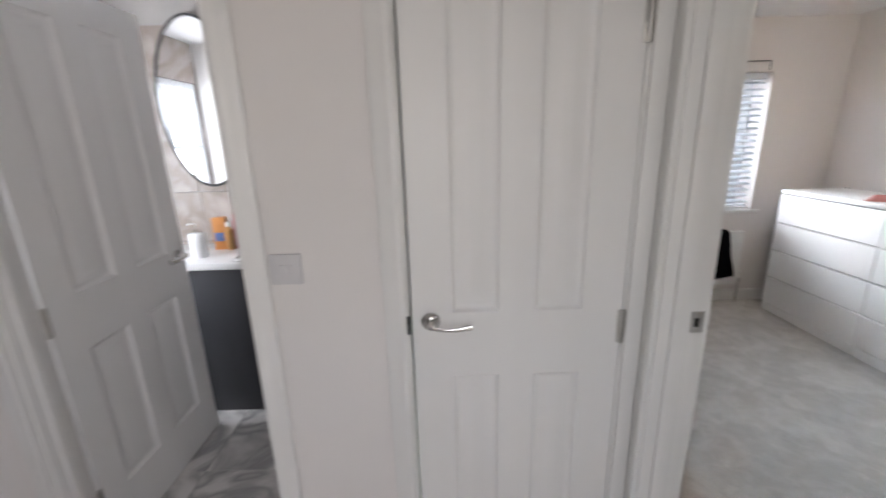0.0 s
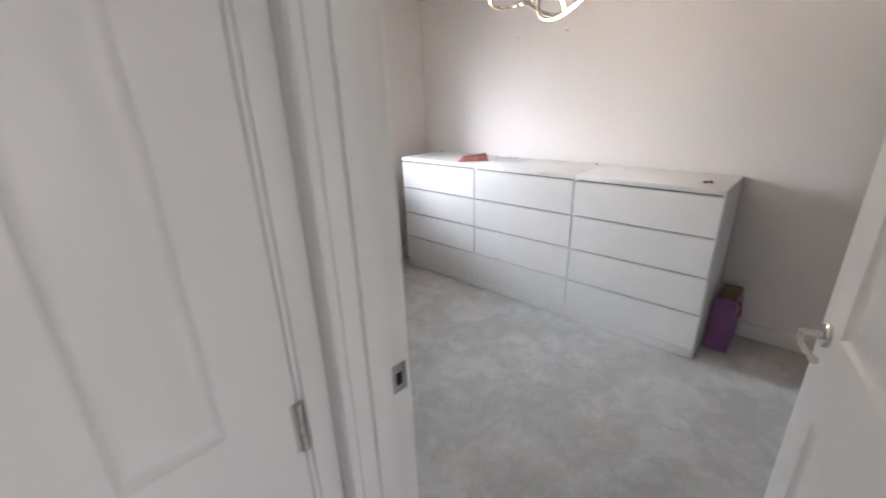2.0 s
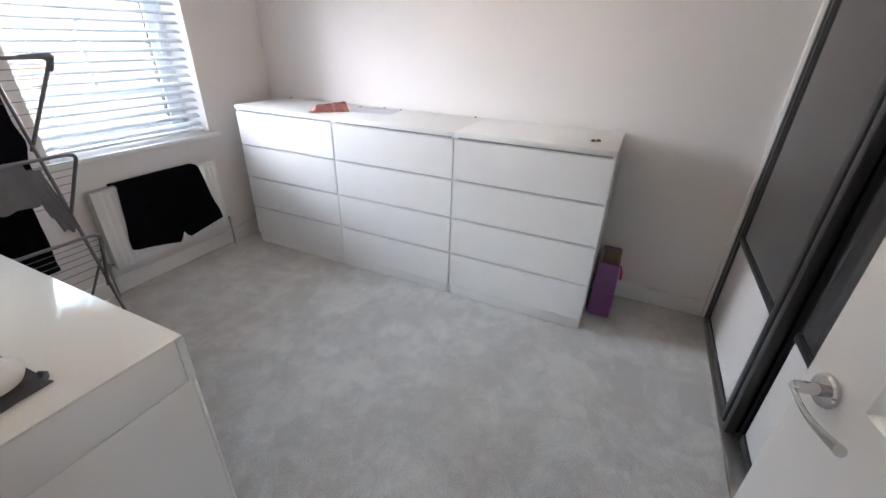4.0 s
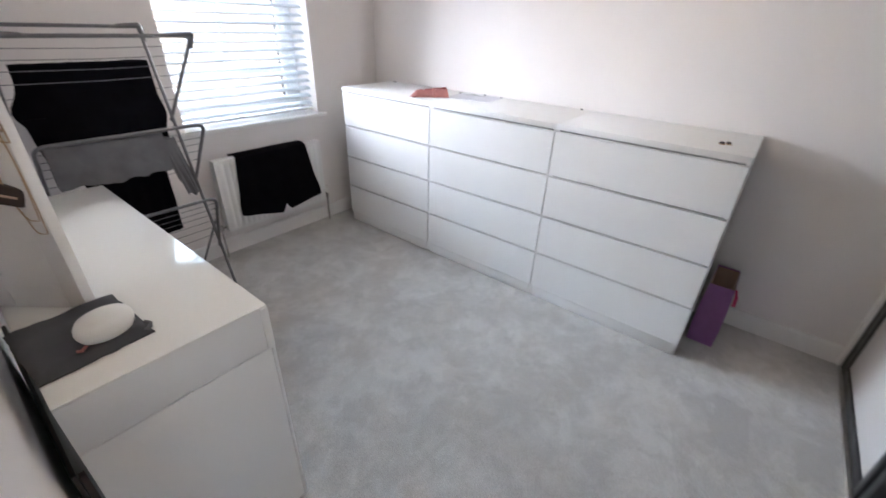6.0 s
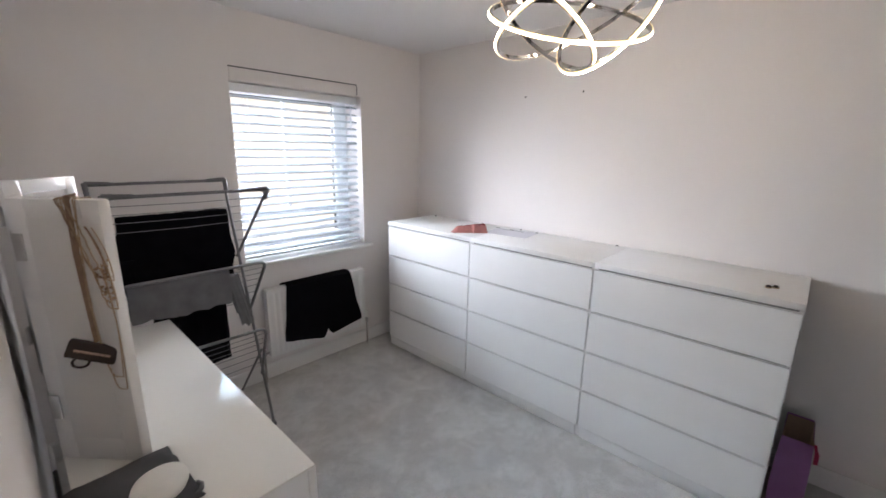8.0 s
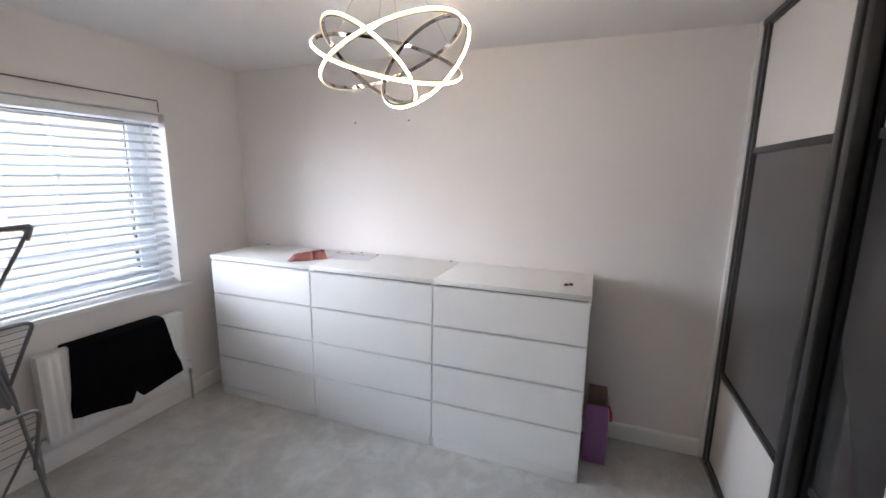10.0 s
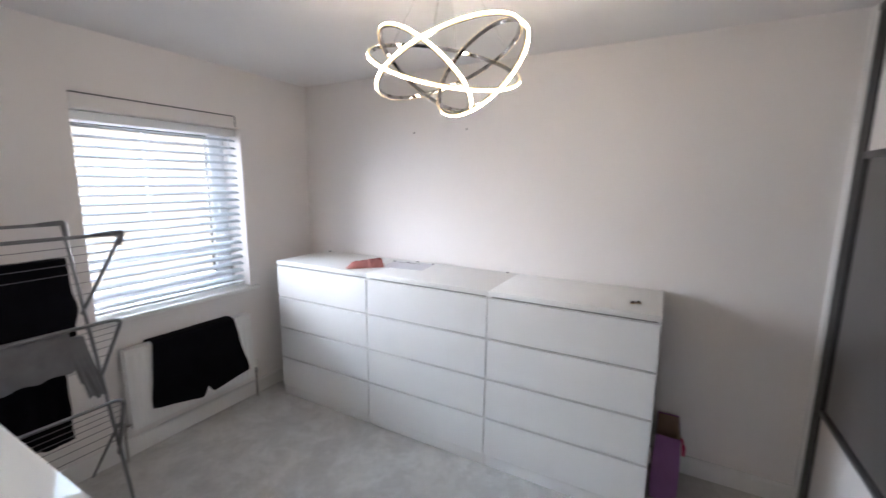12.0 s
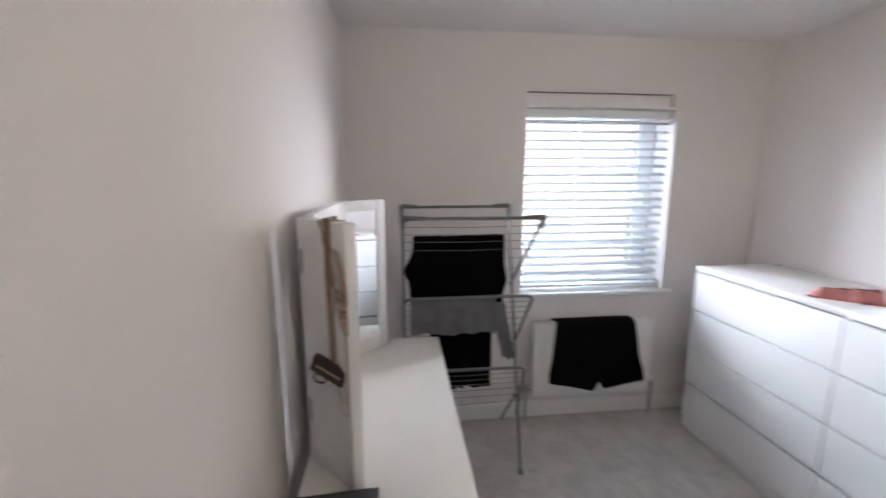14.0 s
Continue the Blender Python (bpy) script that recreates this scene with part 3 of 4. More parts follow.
blind = thing("venetian_blind", "white venetian blind lowered with its slats open", "blind", (0, 0, 0))
BY, B_A, B_B = NORTH + 0.060, WIN_A + 0.008, WIN_B - 0.012
part("head_rail", box(B_A, B_B, BY - 0.028, BY + 0.028, WIN_HI - 0.050, WIN_HI - 0.004, 0.004), UPVC, blind)
part("bottom_rail", box(B_A, B_B, BY - 0.025, BY + 0.025, WIN_LO + 0.018, WIN_LO + 0.034, 0.005), UPVC, blind)
slat_bm = bmesh.new()
SL = B_B - B_A
rows = []
for i in range(2):
    for up in (0, 1):
        ring = []
        for k in range(7):
            y = -0.025 + (0.050 / 6) * k
            z = 0.0035 * (1 - (y / 0.025) ** 2) + 0.0022 * up
            ring.append(slat_bm.verts.new((i * SL, y, z)))
        rows.append(ring)
a0, a1, b0, b1 = rows
for k in range(6):
    slat_bm.faces.new((a1[k], a1[k + 1], b1[k + 1], b1[k])), slat_bm.faces.new((a0[k + 1], a0[k], b0[k], b0[k + 1]))
slat_bm.faces.new((a0[0], a1[0], b1[0], b0[0])), slat_bm.faces.new((a1[6], a0[6], b0[6], b1[6]))
slat_bm.faces.new(a0 + a1[::-1]), slat_bm.faces.new(b0[::-1] + b1)
slat_mesh = mesh_of("slat", slat_bm, SLAT, True)
N_SLATS = 20
for k in range(N_SLATS):
    ob = new("slat", slat_mesh)
    ob.parent = blind
    ob.matrix_basis = pose(B_A, BY, WIN_LO + 0.062 + k * (WIN_HI - 0.075 - WIN_LO - 0.062) / (N_SLATS - 1), 21 + 1.2 * math.sin(k * 2.1), 0, 0)
for x in (B_A + 0.10, B_B - 0.10):
    cord = tube([(x, BY - 0.026, WIN_LO + 0.03), (x, BY - 0.026, WIN_HI - 0.05)], 0.0012, 6)
    join(cord, tube([(x, BY + 0.026, WIN_LO + 0.03), (x, BY + 0.026, WIN_HI - 0.05)], 0.0012, 6))
    part("ladder_cord", cord, UPVC, blind)
part("tilt_wand", tube([(B_B - 0.06, BY - 0.034, WIN_HI - 0.05), (B_B - 0.06, BY - 0.036, WIN_HI - 0.22)], 0.004, 8), UPVC, blind)

# outside: the house opposite and the ground
structure("ground", box(-60, 60, NORTH + 0.3, 80, -3.0, -2.7), LAWN, "paving and lawn below the window")
house = thing("house_opposite", "sunlit cream rendered house across the garden", "house", (0, 0, 0))
part("wall", box(-4, 12, 13.0, 13.4, -2.7, 3.4), BRICK, house)
part("roof", extrude_profile([(0, 0), (3.5, 2.6), (7, 0)], (-4.3, 12.7, 3.4), (12.3, 12.7, 3.4), (0, 1, 0), (0, 0, 1)), VANITY, house, "grey tiled pitched roof", False)

# ---- chests of drawers ----
CX, CY, CW = 2.72, 3.22, 0.80


def chest_of_drawers():
    top = thing("chest_of_drawers", "tall white four-drawer chest standing against the wall", "chest", (CX, CY - CW, 0), "row of white chests")
    w, dpt = CW - 0.002, 0.48
    body = box(0.018, dpt, 0.0, w, 0.066, 0.972)
    part("body", body, GAP, top, "", False)
    side = box(0.015, dpt, -0.0005, 0.016, 0, 0.9715, 0.001)
    part("side_panel", side, FOIL, top, "white side panel")
    part("side_panel", box(0.015, dpt, w - 0.016, w + 0.0005, 0, 0.9715, 0.001), FOIL, top, "white side panel")
    part("plinth", box(0.006, 0.024, 0.016, w - 0.016, 0, 0.064, 0.001), FOIL, top)
    part("top_board", box(0.0, dpt, 0, w, 0.973, 1.0, 0.0015), FOIL, top)
    z = 0.069
    for k in range(4):
        prof = [(0.0, 0.0), (0.019, 0.0), (0.019, 0.200), (0.016, 0.2165), (0.010, 0.215), (0.0, 0.2125)]
        part("drawer_front", extrude_profile(prof, (0, 0.0045, z), (0, w - 0.0045, z), (1, 0, 0), (0, 0, 1)), FOIL, top, "", False)
        z += 0.2255
    return top


first = chest_of_drawers()
for k in (1, 2):
    copy_thing(first, pose(CX, CY - CW * (k + 1), 0))

# ---- dressing table ----
TX0, TX1, TY0, TY1, TZ = 0.768, 1.180, 1.632, 2.850, 0.785
desk = thing("dressing_table", "white dressing table with a glossy glass top against the wall", "dressing table", (0, 0, 0))
part("glass_top", box(TX0, TX1, TY0, TY1, TZ - 0.006, TZ, 0.0015), TOPGLASS, desk, "glossy white glass top")
part("drawer_box", box(TX0, TX1 - 0.02, TY0, TY1, 0.656, TZ - 0.0061, 0.0005), FOIL, desk)
part("drawer_front", box(TX1 - 0.0195, TX1 + 0.003, TY0 - 0.001, TY1, 0.650, TZ - 0.007, 0.005), FOIL, desk)
for y in (TY0, TY1 - 0.06):
    part("end_panel", box(TX0, TX1 - 0.010, y, y + 0.06, 0, 0.6535, 0.002), FOIL, desk)
    part("end_edge", box(TX1 - 0.0098, TX1 + 0.001, y - 0.001, y + 0.061, 0, 0.6490, 0.004), FOIL, desk)

# a black panel added to make the gap between the table and the wall dark
board = thing("black_board", "thin black panel added in the gap between dressing table and wall", "board", (0, 0, 0))
part("panel", box(WEST + 0.018, WEST + 0.028, 1.650, 2.35, 0.0, 0.60, 0.003), BLACK, board)
part("edge_strip", box(WEST + 0.0285, WEST + 0.040, 1.650, 1.664, 0.0, 0.59, 0.002), BROWN, board, "dark brown strip added at the panel's end")

# folding mirror on the dressing table
MIR0, MIR1, MZ, MTOP = 1.955, 2.57, TZ, 1.415
mir = thing("dressing_mirror", "white framed three-way dressing mirror with folded wings", "mirror", (0, 0, TZ))


def mirror_leaf(name, origin, turn, width, parent, hinge_x, f=0.042, t=0.030):
    """A framed leaf that runs along local x; its glass looks along local -y."""
    ob = new(name)
    ob.parent = parent
    ob.matrix_basis = pose(*origin, 0, 0, turn)
    h = MTOP - TZ
    fr = box(0, f, 0, t, 0.001, h, 0.004)
    box(width - f, width, 0, t, 0.001, h, 0.004, bm=fr)
    box(f, width - f, 0, t, 0.001, f + 0.02, 0.003, bm=fr)
    box(f, width - f, 0, t, h - f, h, 0.003, bm=fr)
    part("frame", fr, GLOSS, ob)
    part("glass", box(f, width - f, 0.006, 0.010, f + 0.02, h - f), MIRROR, ob, "mirror glass", False)
    part("backing", box(f - 0.002, width - f + 0.002, 0.0105, t - 0.0005, f, h - f + 0.002), GLOSS, ob, "white backing board")
    for z in (0.14, h - 0.105):
        part("hinge", box(hinge_x - 0.012, hinge_x + 0.012, t + 0.0001, t + 0.003, z - 0.03, z + 0.03, 0.001), STEEL, ob, "steel hinge")
    return ob


# the wing nearest the door stands out from the wall with its back to the doorway
WO = Vector((0.922, 1.950, 0))
mirror_leaf("near_wing", (WO.x, WO.y, 0), 130.0, 0.205, mir, 0.190)
mirror_leaf("centre_leaf", (0.800, 2.150, 0), 90.0, 0.44, mir, -0.02)
mirror_leaf("far_wing", (0.782, 2.612, 0), 47.0, 0.25, mir, 0.0)

# necklaces over the corner of the wing, and a hair clip hung on a cord
W_ALONG = Vector((math.cos(radians(130)), math.sin(radians(130)), 0))
W_BACK = Vector((math.cos(radians(220)), math.sin(radians(220)), 0))


def on_wing(u, d, z):
    """A place on the wing: u from its free edge, d out of its back."""
    return WO + W_ALONG * u + W_BACK * (0.030 + d) + Vector((0, 0, z))


def hang(u0, u1, drop, sag, seed, n=26):
    """A loop of chain that goes over the wing's top at u0, falls to u1 and comes part of the way up again."""
    rnd = random.Random(seed)
    pts = [on_wing(u0, -0.034, MTOP - 0.06), on_wing(u0, -0.032, MTOP + 0.002), on_wing(u0, 0.001, MTOP + 0.002)]
    for k in range(n + 1):
        s = k / n
        u = u0 + (u1 - u0) * s + sag * math.sin(math.pi * s) + 0.0016 * math.sin(9 * s + seed)
        pts.append(on_wing(u, 0.004 + 0.003 * rnd.random(), MTOP - drop * math.sin(s * math.pi / 2)))
    for k in range(n // 2):
        s = k / (n // 2)
        pts.append(on_wing(u1 - 0.012 + (u0 - 0.010 - u1) * s * 0.6 - 0.010 * math.sin(math.pi * s), 0.004, MTOP - drop + drop * 0.72 * s))
    return pts


for k, (x0, x1, drop, sag, r, mat, label) in enumerate((
        (0.080, 0.008, 0.200, -0.006, 0.0014, GOLD, "fine pale gold necklace"),
        (0.074, 0.004, 0.235, -0.010, 0.0016, GOLD, "fine pale gold necklace"),
        (0.084, 0.016, 0.165, -0.004, 0.0018, CORD, "tan beaded necklace"),
        (0.070, 0.002, 0.170, -0.012, 0.0013, GOLD, "fine pale gold necklace"),
        (0.050, 0.016, 0.430, 0.012, 0.0013, GOLD, "long fine gold necklace"),
        (0.044, 0.020, 0.400, 0.018, 0.0012, GOLD, "long fine gold necklace"))):
    nk = thing("necklace", label + " draped over the mirror wing", "necklace", (0, 0, 0), "necklaces on the mirror")
    part("chain", tube(hang(x0, x1, drop, sag, k), r, 6), mat, nk)
    if k < 4:
        bm = bmesh.new()
        rnd = random.Random(50 + k)
        for j in range(7):
            bmesh.ops.create_icosphere(bm, subdivisions=1, radius=0.0035, matrix=Matrix.Translation(on_wing(x1 - 0.012 + 0.022 * rnd.random(), 0.006, MTOP - drop + 0.045 * rnd.random())))
        part("bead_cluster", bm, GOLD if k % 2 else CORD, nk)
clip = thing("hair_clip", "dark brown hair clip hung on a tan ribbon", "hair clip", tuple(on_wing(0.060, 0.013, 1.080)), turn=-22)
part("ribbon", tube([(0.006, 0.047, MTOP - 1.075 - 0.05), (0.004, 0.045, MTOP - 1.0725), (0.003, 0.011, MTOP - 1.0725), (0.002, 0.008, 0.22), (0.006, 0.006, 0.10), (0.010, 0.003, 0.02)], 0.0058, 8, flat=0.3), CORD, clip, "tan cord ribbon")
b = box(-0.046, 0.046, -0.009, 0.009, -0.021, 0.021, 0.005)
bmesh.ops.rotate(b, cent=(0, 0, 0), matrix=Matrix.Rotation(radians(24), 3, "Y"), verts=b.verts)
part("body", b, BROWN, clip)
part("loop", tube([(-0.022 + 0.015 * math.cos(a * 0.45), -0.007, -0.018 + 0.012 * math.sin(a * 0.45)) for a in range(14)], 0.0026, 8, closed=True), BROWN, clip)
b = box(-0.032, 0.034, -0.0105, -0.0088, -0.0022, 0.0022)
bmesh.ops.rotate(b, cent=(0, 0, 0), matrix=Matrix.Rotation(radians(24), 3, "Y"), verts=b.verts)
part("print_bar", b, KRAFT, clip, "pale illegible print", False)

# pouch and puck on the dressing table
pouch = thing("fabric_pouch", "flat charcoal grey fabric pouch lying on the glass top", "pouch", (0.862, 1.815, TZ))


def soft_slab(w, d, h, seed, nx=22, ny=18, curl=0.004):
    """A limp flat bag: two sheets that meet in a wavy rim."""
    bm = bmesh.new()
    sheets = []
    for top in (0, 1):
        g = []
        for j in range(ny + 1):
            row = []
            for i in range(nx + 1):
                u, v = i / nx, j / ny
                edge = min(u, 1 - u, v, 1 - v)
                puff = min(edge * 9, 1) ** 0.6
                n = noise.noise((u * 4 + seed, v * 4, seed))
                z = 0.001 + (h * puff * (0.75 + 0.5 * n) + 0.5 * curl * (1 - puff) + 0.0012) * top
                rim = 0.004 * noise.noise((u * 9, v * 9, seed + 3))
                row.append(bm.verts.new(((u - 0.5) * w + rim, (v - 0.5) * d + rim, max(z, 0.001))))
            g.append(row)
        sheets.append(g)
        for j in range(ny):
            for i in range(nx):
                bm.faces.new((g[j][i], g[j][i + 1], g[j + 1][i + 1], g[j + 1][i]))
    lo, hi = sheets
    rim = [(0, i) for i in range(nx)] + [(j, nx) for j in range(ny)] + [(ny, nx - i) for i in range(nx)] + [(ny - j, 0) for j in range(ny)]
    for a, b in zip(rim, rim[1:] + rim[:1]):
        bm.faces.new((lo[a[0]][a[1]], lo[b[0]][b[1]], hi[b[0]][b[1]], hi[a[0]][a[1]]))
    return bm


part("bag", soft_slab(0.200, 0.228, 0.020, 2.0), POUCHCLOTH, pouch)
b = tube([(0.088, -0.106 + 0.001 * k, 0.010) for k in range(2)] + [(0.098, -0.102, 0.012), (0.104, -0.086, 0.010), (0.098, -0.074, 0.011)], 0.0045, 8)
part("drawstring", b, GREYPLASTIC, pouch, "knotted black drawstring end")
pouch.matrix_basis = pose(0.860, 1.828, TZ, 0, 0, 4)
puck = thing("white_puck", "smooth white oval plastic puck on the pouch", "puck", (0.899, 1.768, TZ + 0.0205), turn=18)
b = lathe([(0.0, 0.0), (0.030, 0.0), (0.038, 0.004), (0.0415, 0.012), (0.0425, 0.019), (0.041, 0.027), (0.037, 0.034), (0.028, 0.039), (0.014, 0.0415), (0.0, 0.042)], 40)
bmesh.ops.scale(b, vec=(1.30, 1.06, 1.15), verts=b.verts)
part("shell", b, WHITEPLASTIC, puck)
part("cord_tab", tube([(-0.050, -0.012, 0.004), (-0.062, -0.018, 0.003), (-0.066, -0.010, 0.002)], 0.003, 8), PINKCLOTH, puck, "small pink cord tab")

# ---- drying rack ----
rack = thing("drying_rack", "grey folding tower drying rack with three tiers", "drying rack", (0, 0, 0))
RX0, RX1, RF, RB = 1.025, 1.655, 2.885, 3.285
TIERS = (1.322, 0.955, 0.595)
for x in (RX0 + 0.005, RX1 - 0.045):
    part("leg", tube([(x, RB - 0.005, 1.345), (x, RF + 0.012, 0.006)], 0.0075, 10), GREYTUBE, rack)
    part("back_leg", tube([(x + 0.012, RF + 0.12, 0.42), (x + 0.012, RB + 0.08, 0.006)], 0.0065, 10), GREYTUBE, rack)
    part("foot", box(x - 0.011, x + 0.011, RF - 0.002, RF + 0.026, 0.0, 0.022, 0.005), GREYPLASTIC, rack)
part("top_bar", tube([(RX0, RB - 0.005, 1.345), (RX1 - 0.04, RB - 0.005, 1.345)], 0.0075, 10), GREYTUBE, rack)
for x in (RX0, RX1 - 0.04):
    b = tube([(x, RB - 0.005, 1.350), (x + (0.09 if x == RX0 else -0.09), RB - 0.005, 1.346)], lambda q: 0.0125 - 0.003 * q, 10)
    join(b, tube([(x, RB - 0.005, 1.352), (x, RB - 0.024, 1.285)], lambda q: 0.0125 - 0.004 * q, 10))
    part("corner_joint", b, GREYPLASTIC, rack, "grey plastic corner joint")
for n, z in enumerate(TIERS):
    x0, x1 = RX0 + 0.002, RX1 + (0.018, -0.016, -0.045)[n]
    zz = (0.93, 0.62, 0.28)[n]
    ye = RF + 0.032 + (RB - RF) * zz / 1.345
    x2 = min(x1, RX1 - 0.045)
    pts = rounded([(x0 + 0.003, ye, zz), (x0, RF, z), (x1, RF, z), (x2, ye, zz)], 0.045, 6)
    part("tier_frame", tube(pts, 0.0075, 10), GREYTUBE, rack)
    for s in (0.10, 0.20, 0.30, 0.42, 0.56, 0.72):
        y, zw, xr = RF + (ye - RF) * s, z + (zz - z) * s, x1 + (x2 - x1) * s
        part("drying_wire", tube([(x0, y, zw), ((x0 + xr) / 2, y, zw - 0.005), (xr, y, zw)], 0.0016, 6), WIRE, rack)
    if n == 0:
        for x, s in ((x0, 1), (x1, -1)):
            b = tube([(x, RF, z + 0.004), (x + s * 0.10, RF, z + 0.001)], lambda q: 0.013 - 0.004 * q, 10)
            join(b, tube([(x, RF, z + 0.004), (x, RF + 0.03, z - 0.05)], lambda q: 0.013 - 0.005 * q, 10))
            part("corner_joint", b, GREYPLASTIC, rack, "grey plastic corner joint")


def draped(x0, x1, y, top, front, back, seed, thick=0.006, wave=0.006, hem=0.02, gap=0.016):
    """A cloth hung over a bar at height top: front and back falls, folded, with an uneven hem."""
    nx, ny = 34, 26
    bm = bmesh.new()
    grids = []
    for off in (0, thick):
        g = []
        for i in range(nx + 1):
            u = i / nx
            row = []
            f = front + hem * noise.noise((u * 3, seed, 1.0)) + hem * 0.4 * noise.noise((u * 9, seed, 4.0))
            b = back + hem * noise.noise((u * 3, seed, 2.0))
            r = gap / 2 + off
            total = f + math.pi * r + b
            for j in range(ny + 1):
                s = j / ny * total
                if s < f:
                    dy, z, fall = -r, top - (f - s), (f - s) / max(f, 1e-3)
                elif s < f + math.pi * r:
                    a = (s - f) / r
                    dy, z, fall = -r * math.cos(a), top + r * math.sin(a), 0
                else:
                    dy, z, fall = r, top - (s - f - math.pi * r), (s - f) / total
                w = wave * min(fall * 2.5, 1) * (noise.noise((u * 5, fall * 1.5, seed)) + 0.5 * noise.noise((u * 13, fall * 2, seed + 5)))
                pinch = 0.012 * fall * noise.noise((seed, fall * 3, 7.0))
                row.append(bm.verts.new((x0 + (x1 - x0) * u + pinch * (1 - 2 * u), y + dy + (w if dy < 0 else -abs(w)), z)))
            g.append(row)
        grids.append(g)
        for i in range(nx):
            for j in range(ny):
                bm.faces.new((g[i][j], g[i + 1][j], g[i + 1][j + 1], g[i][j + 1]))
    lo, hi = grids
    rim = [(i, 0) for i in range(nx)] + [(nx, j) for j in range(ny)] + [(nx - i, ny) for i in range(nx)] + [(0, ny - j) for j in range(ny)]
    for a, b in zip(rim, rim[1:] + rim[:1]):
        bm.faces.new((lo[a[0]][a[1]], lo[b[0]][b[1]], hi[b[0]][b[1]], hi[a[0]][a[1]]))
    return bm


def garment(name, label, category, pieces, mat, group=""):
    """A garment from its pieces: (part name, mesh)."""
    t = thing(name, label, category, (0, 0, 0), group)
    for piece, bm in pieces:
        part(piece, bm, mat, t)
    return t


def slanted(bm, top, shift):
    """Lets a hanging piece swing sideways below top."""
    for v in bm.verts:
        v.co.x += shift * max(top - v.co.z, 0)
    return bm


def bulged(bm, x_edge, z_mid, reach, by):
    """Pushes one side of a hanging piece outwards about z_mid."""
    for v in bm.verts:
        w = math.exp(-((v.co.z - z_mid) / 0.06) ** 2) * max(0.0, 1 - abs(v.co.x - x_edge) / reach)
        v.co.x += by * w
    return bm


garment("black_shirt", "black cotton shirt hung over the rack wires", "shirt",
        [("body", bulged(bulged(draped(1.078, 1.525, 3.035, 1.214, 0.33, 0.26, 3.0, hem=0.03), 1.078, 1.05, 0.2, -0.045), 1.525, 1.0, 0.15, 0.018)),
         ("sleeve", slanted(draped(1.050, 1.118, 3.010, 1.020, 0.16, 0.12, 14.0, hem=0.02), 1.02, 0.12))], BLACKCLOTH, "washing on the rack")
garment("grey_sweatshirt", "grey jersey sweatshirt hung over the rack wires", "sweatshirt",
        [("body", draped(1.058, 1.462, 2.915, 0.928, 0.155, 0.14, 8.0, hem=0.05)), ("sleeve", slanted(draped(1.448, 1.508, 2.915, 0.900, 0.26, 0.2, 12.0, hem=0.03), 0.89, 0.20))], GREYCLOTH, "washing on the rack")
garment("black_leggings", "black cotton leggings hung low on the rack", "leggings",
        [("leg", draped(1.16, 1.33, 3.045, 0.765, 0.35, 0.30, 5.0, hem=0.02)), ("leg", draped(1.32, 1.474, 3.045, 0.768, 0.345, 0.30, 9.0, hem=0.02))], BLACKCLOTH, "washing on the rack")

# ---- radiator ----
rad = thing("radiator", "white panel radiator under the window", "radiator", (0, 0, 0))
QX0, QX1, QZ0, QZ1, QF = 1.805, 2.555, 0.18, 0.640, 3.300
bm = bmesh.new()
prof = []
x = QX0 + 0.02
while x < QX1 - 0.045:
    prof += [(x, 0.0), (x + 0.008, 0.006), (x + 0.022, 0.006), (x + 0.030, 0.0)]
    x += 0.036
cols = [(QX0, 0.0)] + prof + [(QX1, 0.0)]
low, high = QZ0 + 0.03, QZ1 - 0.03
strips = [[bm.verts.new((px, QF + 0.010 - (q if low <= z <= high else 0), z)) for px, q in cols] for z in (QZ0, low - 0.006, low, high, high + 0.006, QZ1)]
for a, b in zip(strips, strips[1:]):
    for k in range(len(cols) - 1):
        bm.faces.new((a[k], a[k + 1], b[k + 1], b[k]))
box(QX0, QX1, QF + 0.0105, QF + 0.022, QZ0, QZ1, 0.003, bm=bm)
part("front_panel", bm, RADIATOR, rad, "white ribbed front panel")
part("back_panel", box(QX0, QX1, NORTH - 0.05, NORTH - 0.036, QZ0, QZ1, 0.003), RADIATOR, rad)
part("top_grille", box(QX0 - 0.001, QX1 + 0.001, QF + 0.012, NORTH - 0.036, QZ1 - 0.004, QZ1 + 0.003, 0.002), RADIATOR, rad)
for x in (QX0 - 0.002, QX1 - 0.002):
    part("side_cover", box(x, x + 0.004, QF + 0.010, NORTH - 0.036, QZ0 + 0.01, QZ1 - 0.001, 0.001), RADIATOR, rad)
    part("wall_bracket", box((QX0 if x < 2 else QX1 - 0.06) + 0.03, (QX0 if x < 2 else QX1 - 0.06) + 0.06, NORTH - 0.038, NORTH - 0.0003, 0.25, 0.55, 0.001), RADIATOR, rad)
for x, s in ((QX0, -1), (QX1, 1)):
    b = tube(rounded([(x, QF + 0.04, QZ0 + 0.03), (x + s * 0.035, QF + 0.04, QZ0 + 0.03), (x + s * 0.035, QF + 0.04, 0.02), (x + s * 0.035, QF + 0.04, -0.002)], 0.012), 0.0075, 10)
    part("valve_pipe", b, CHROME, rad, "chrome valve pipe")
    part("valve_body", lathe([(0, 0), (0.013, 0), (0.014, 0.01), (0.010, 0.03), (0.010, 0.04), (0, 0.041)], 16, m=pose(x + s * 0.035, QF + 0.04, QZ0 + 0.012)), CHROME, rad, "chrome radiator valve")
part("valve_cap", lathe([(0, 0), (0.016, 0), (0.018, 0.006), (0.016, 0.045), (0.012, 0.052), (0, 0.053)], 18, m=pose(QX1 + 0.035, QF + 0.04, QZ0 + 0.052)), WHITEPLASTIC, rad, "white valve cap")


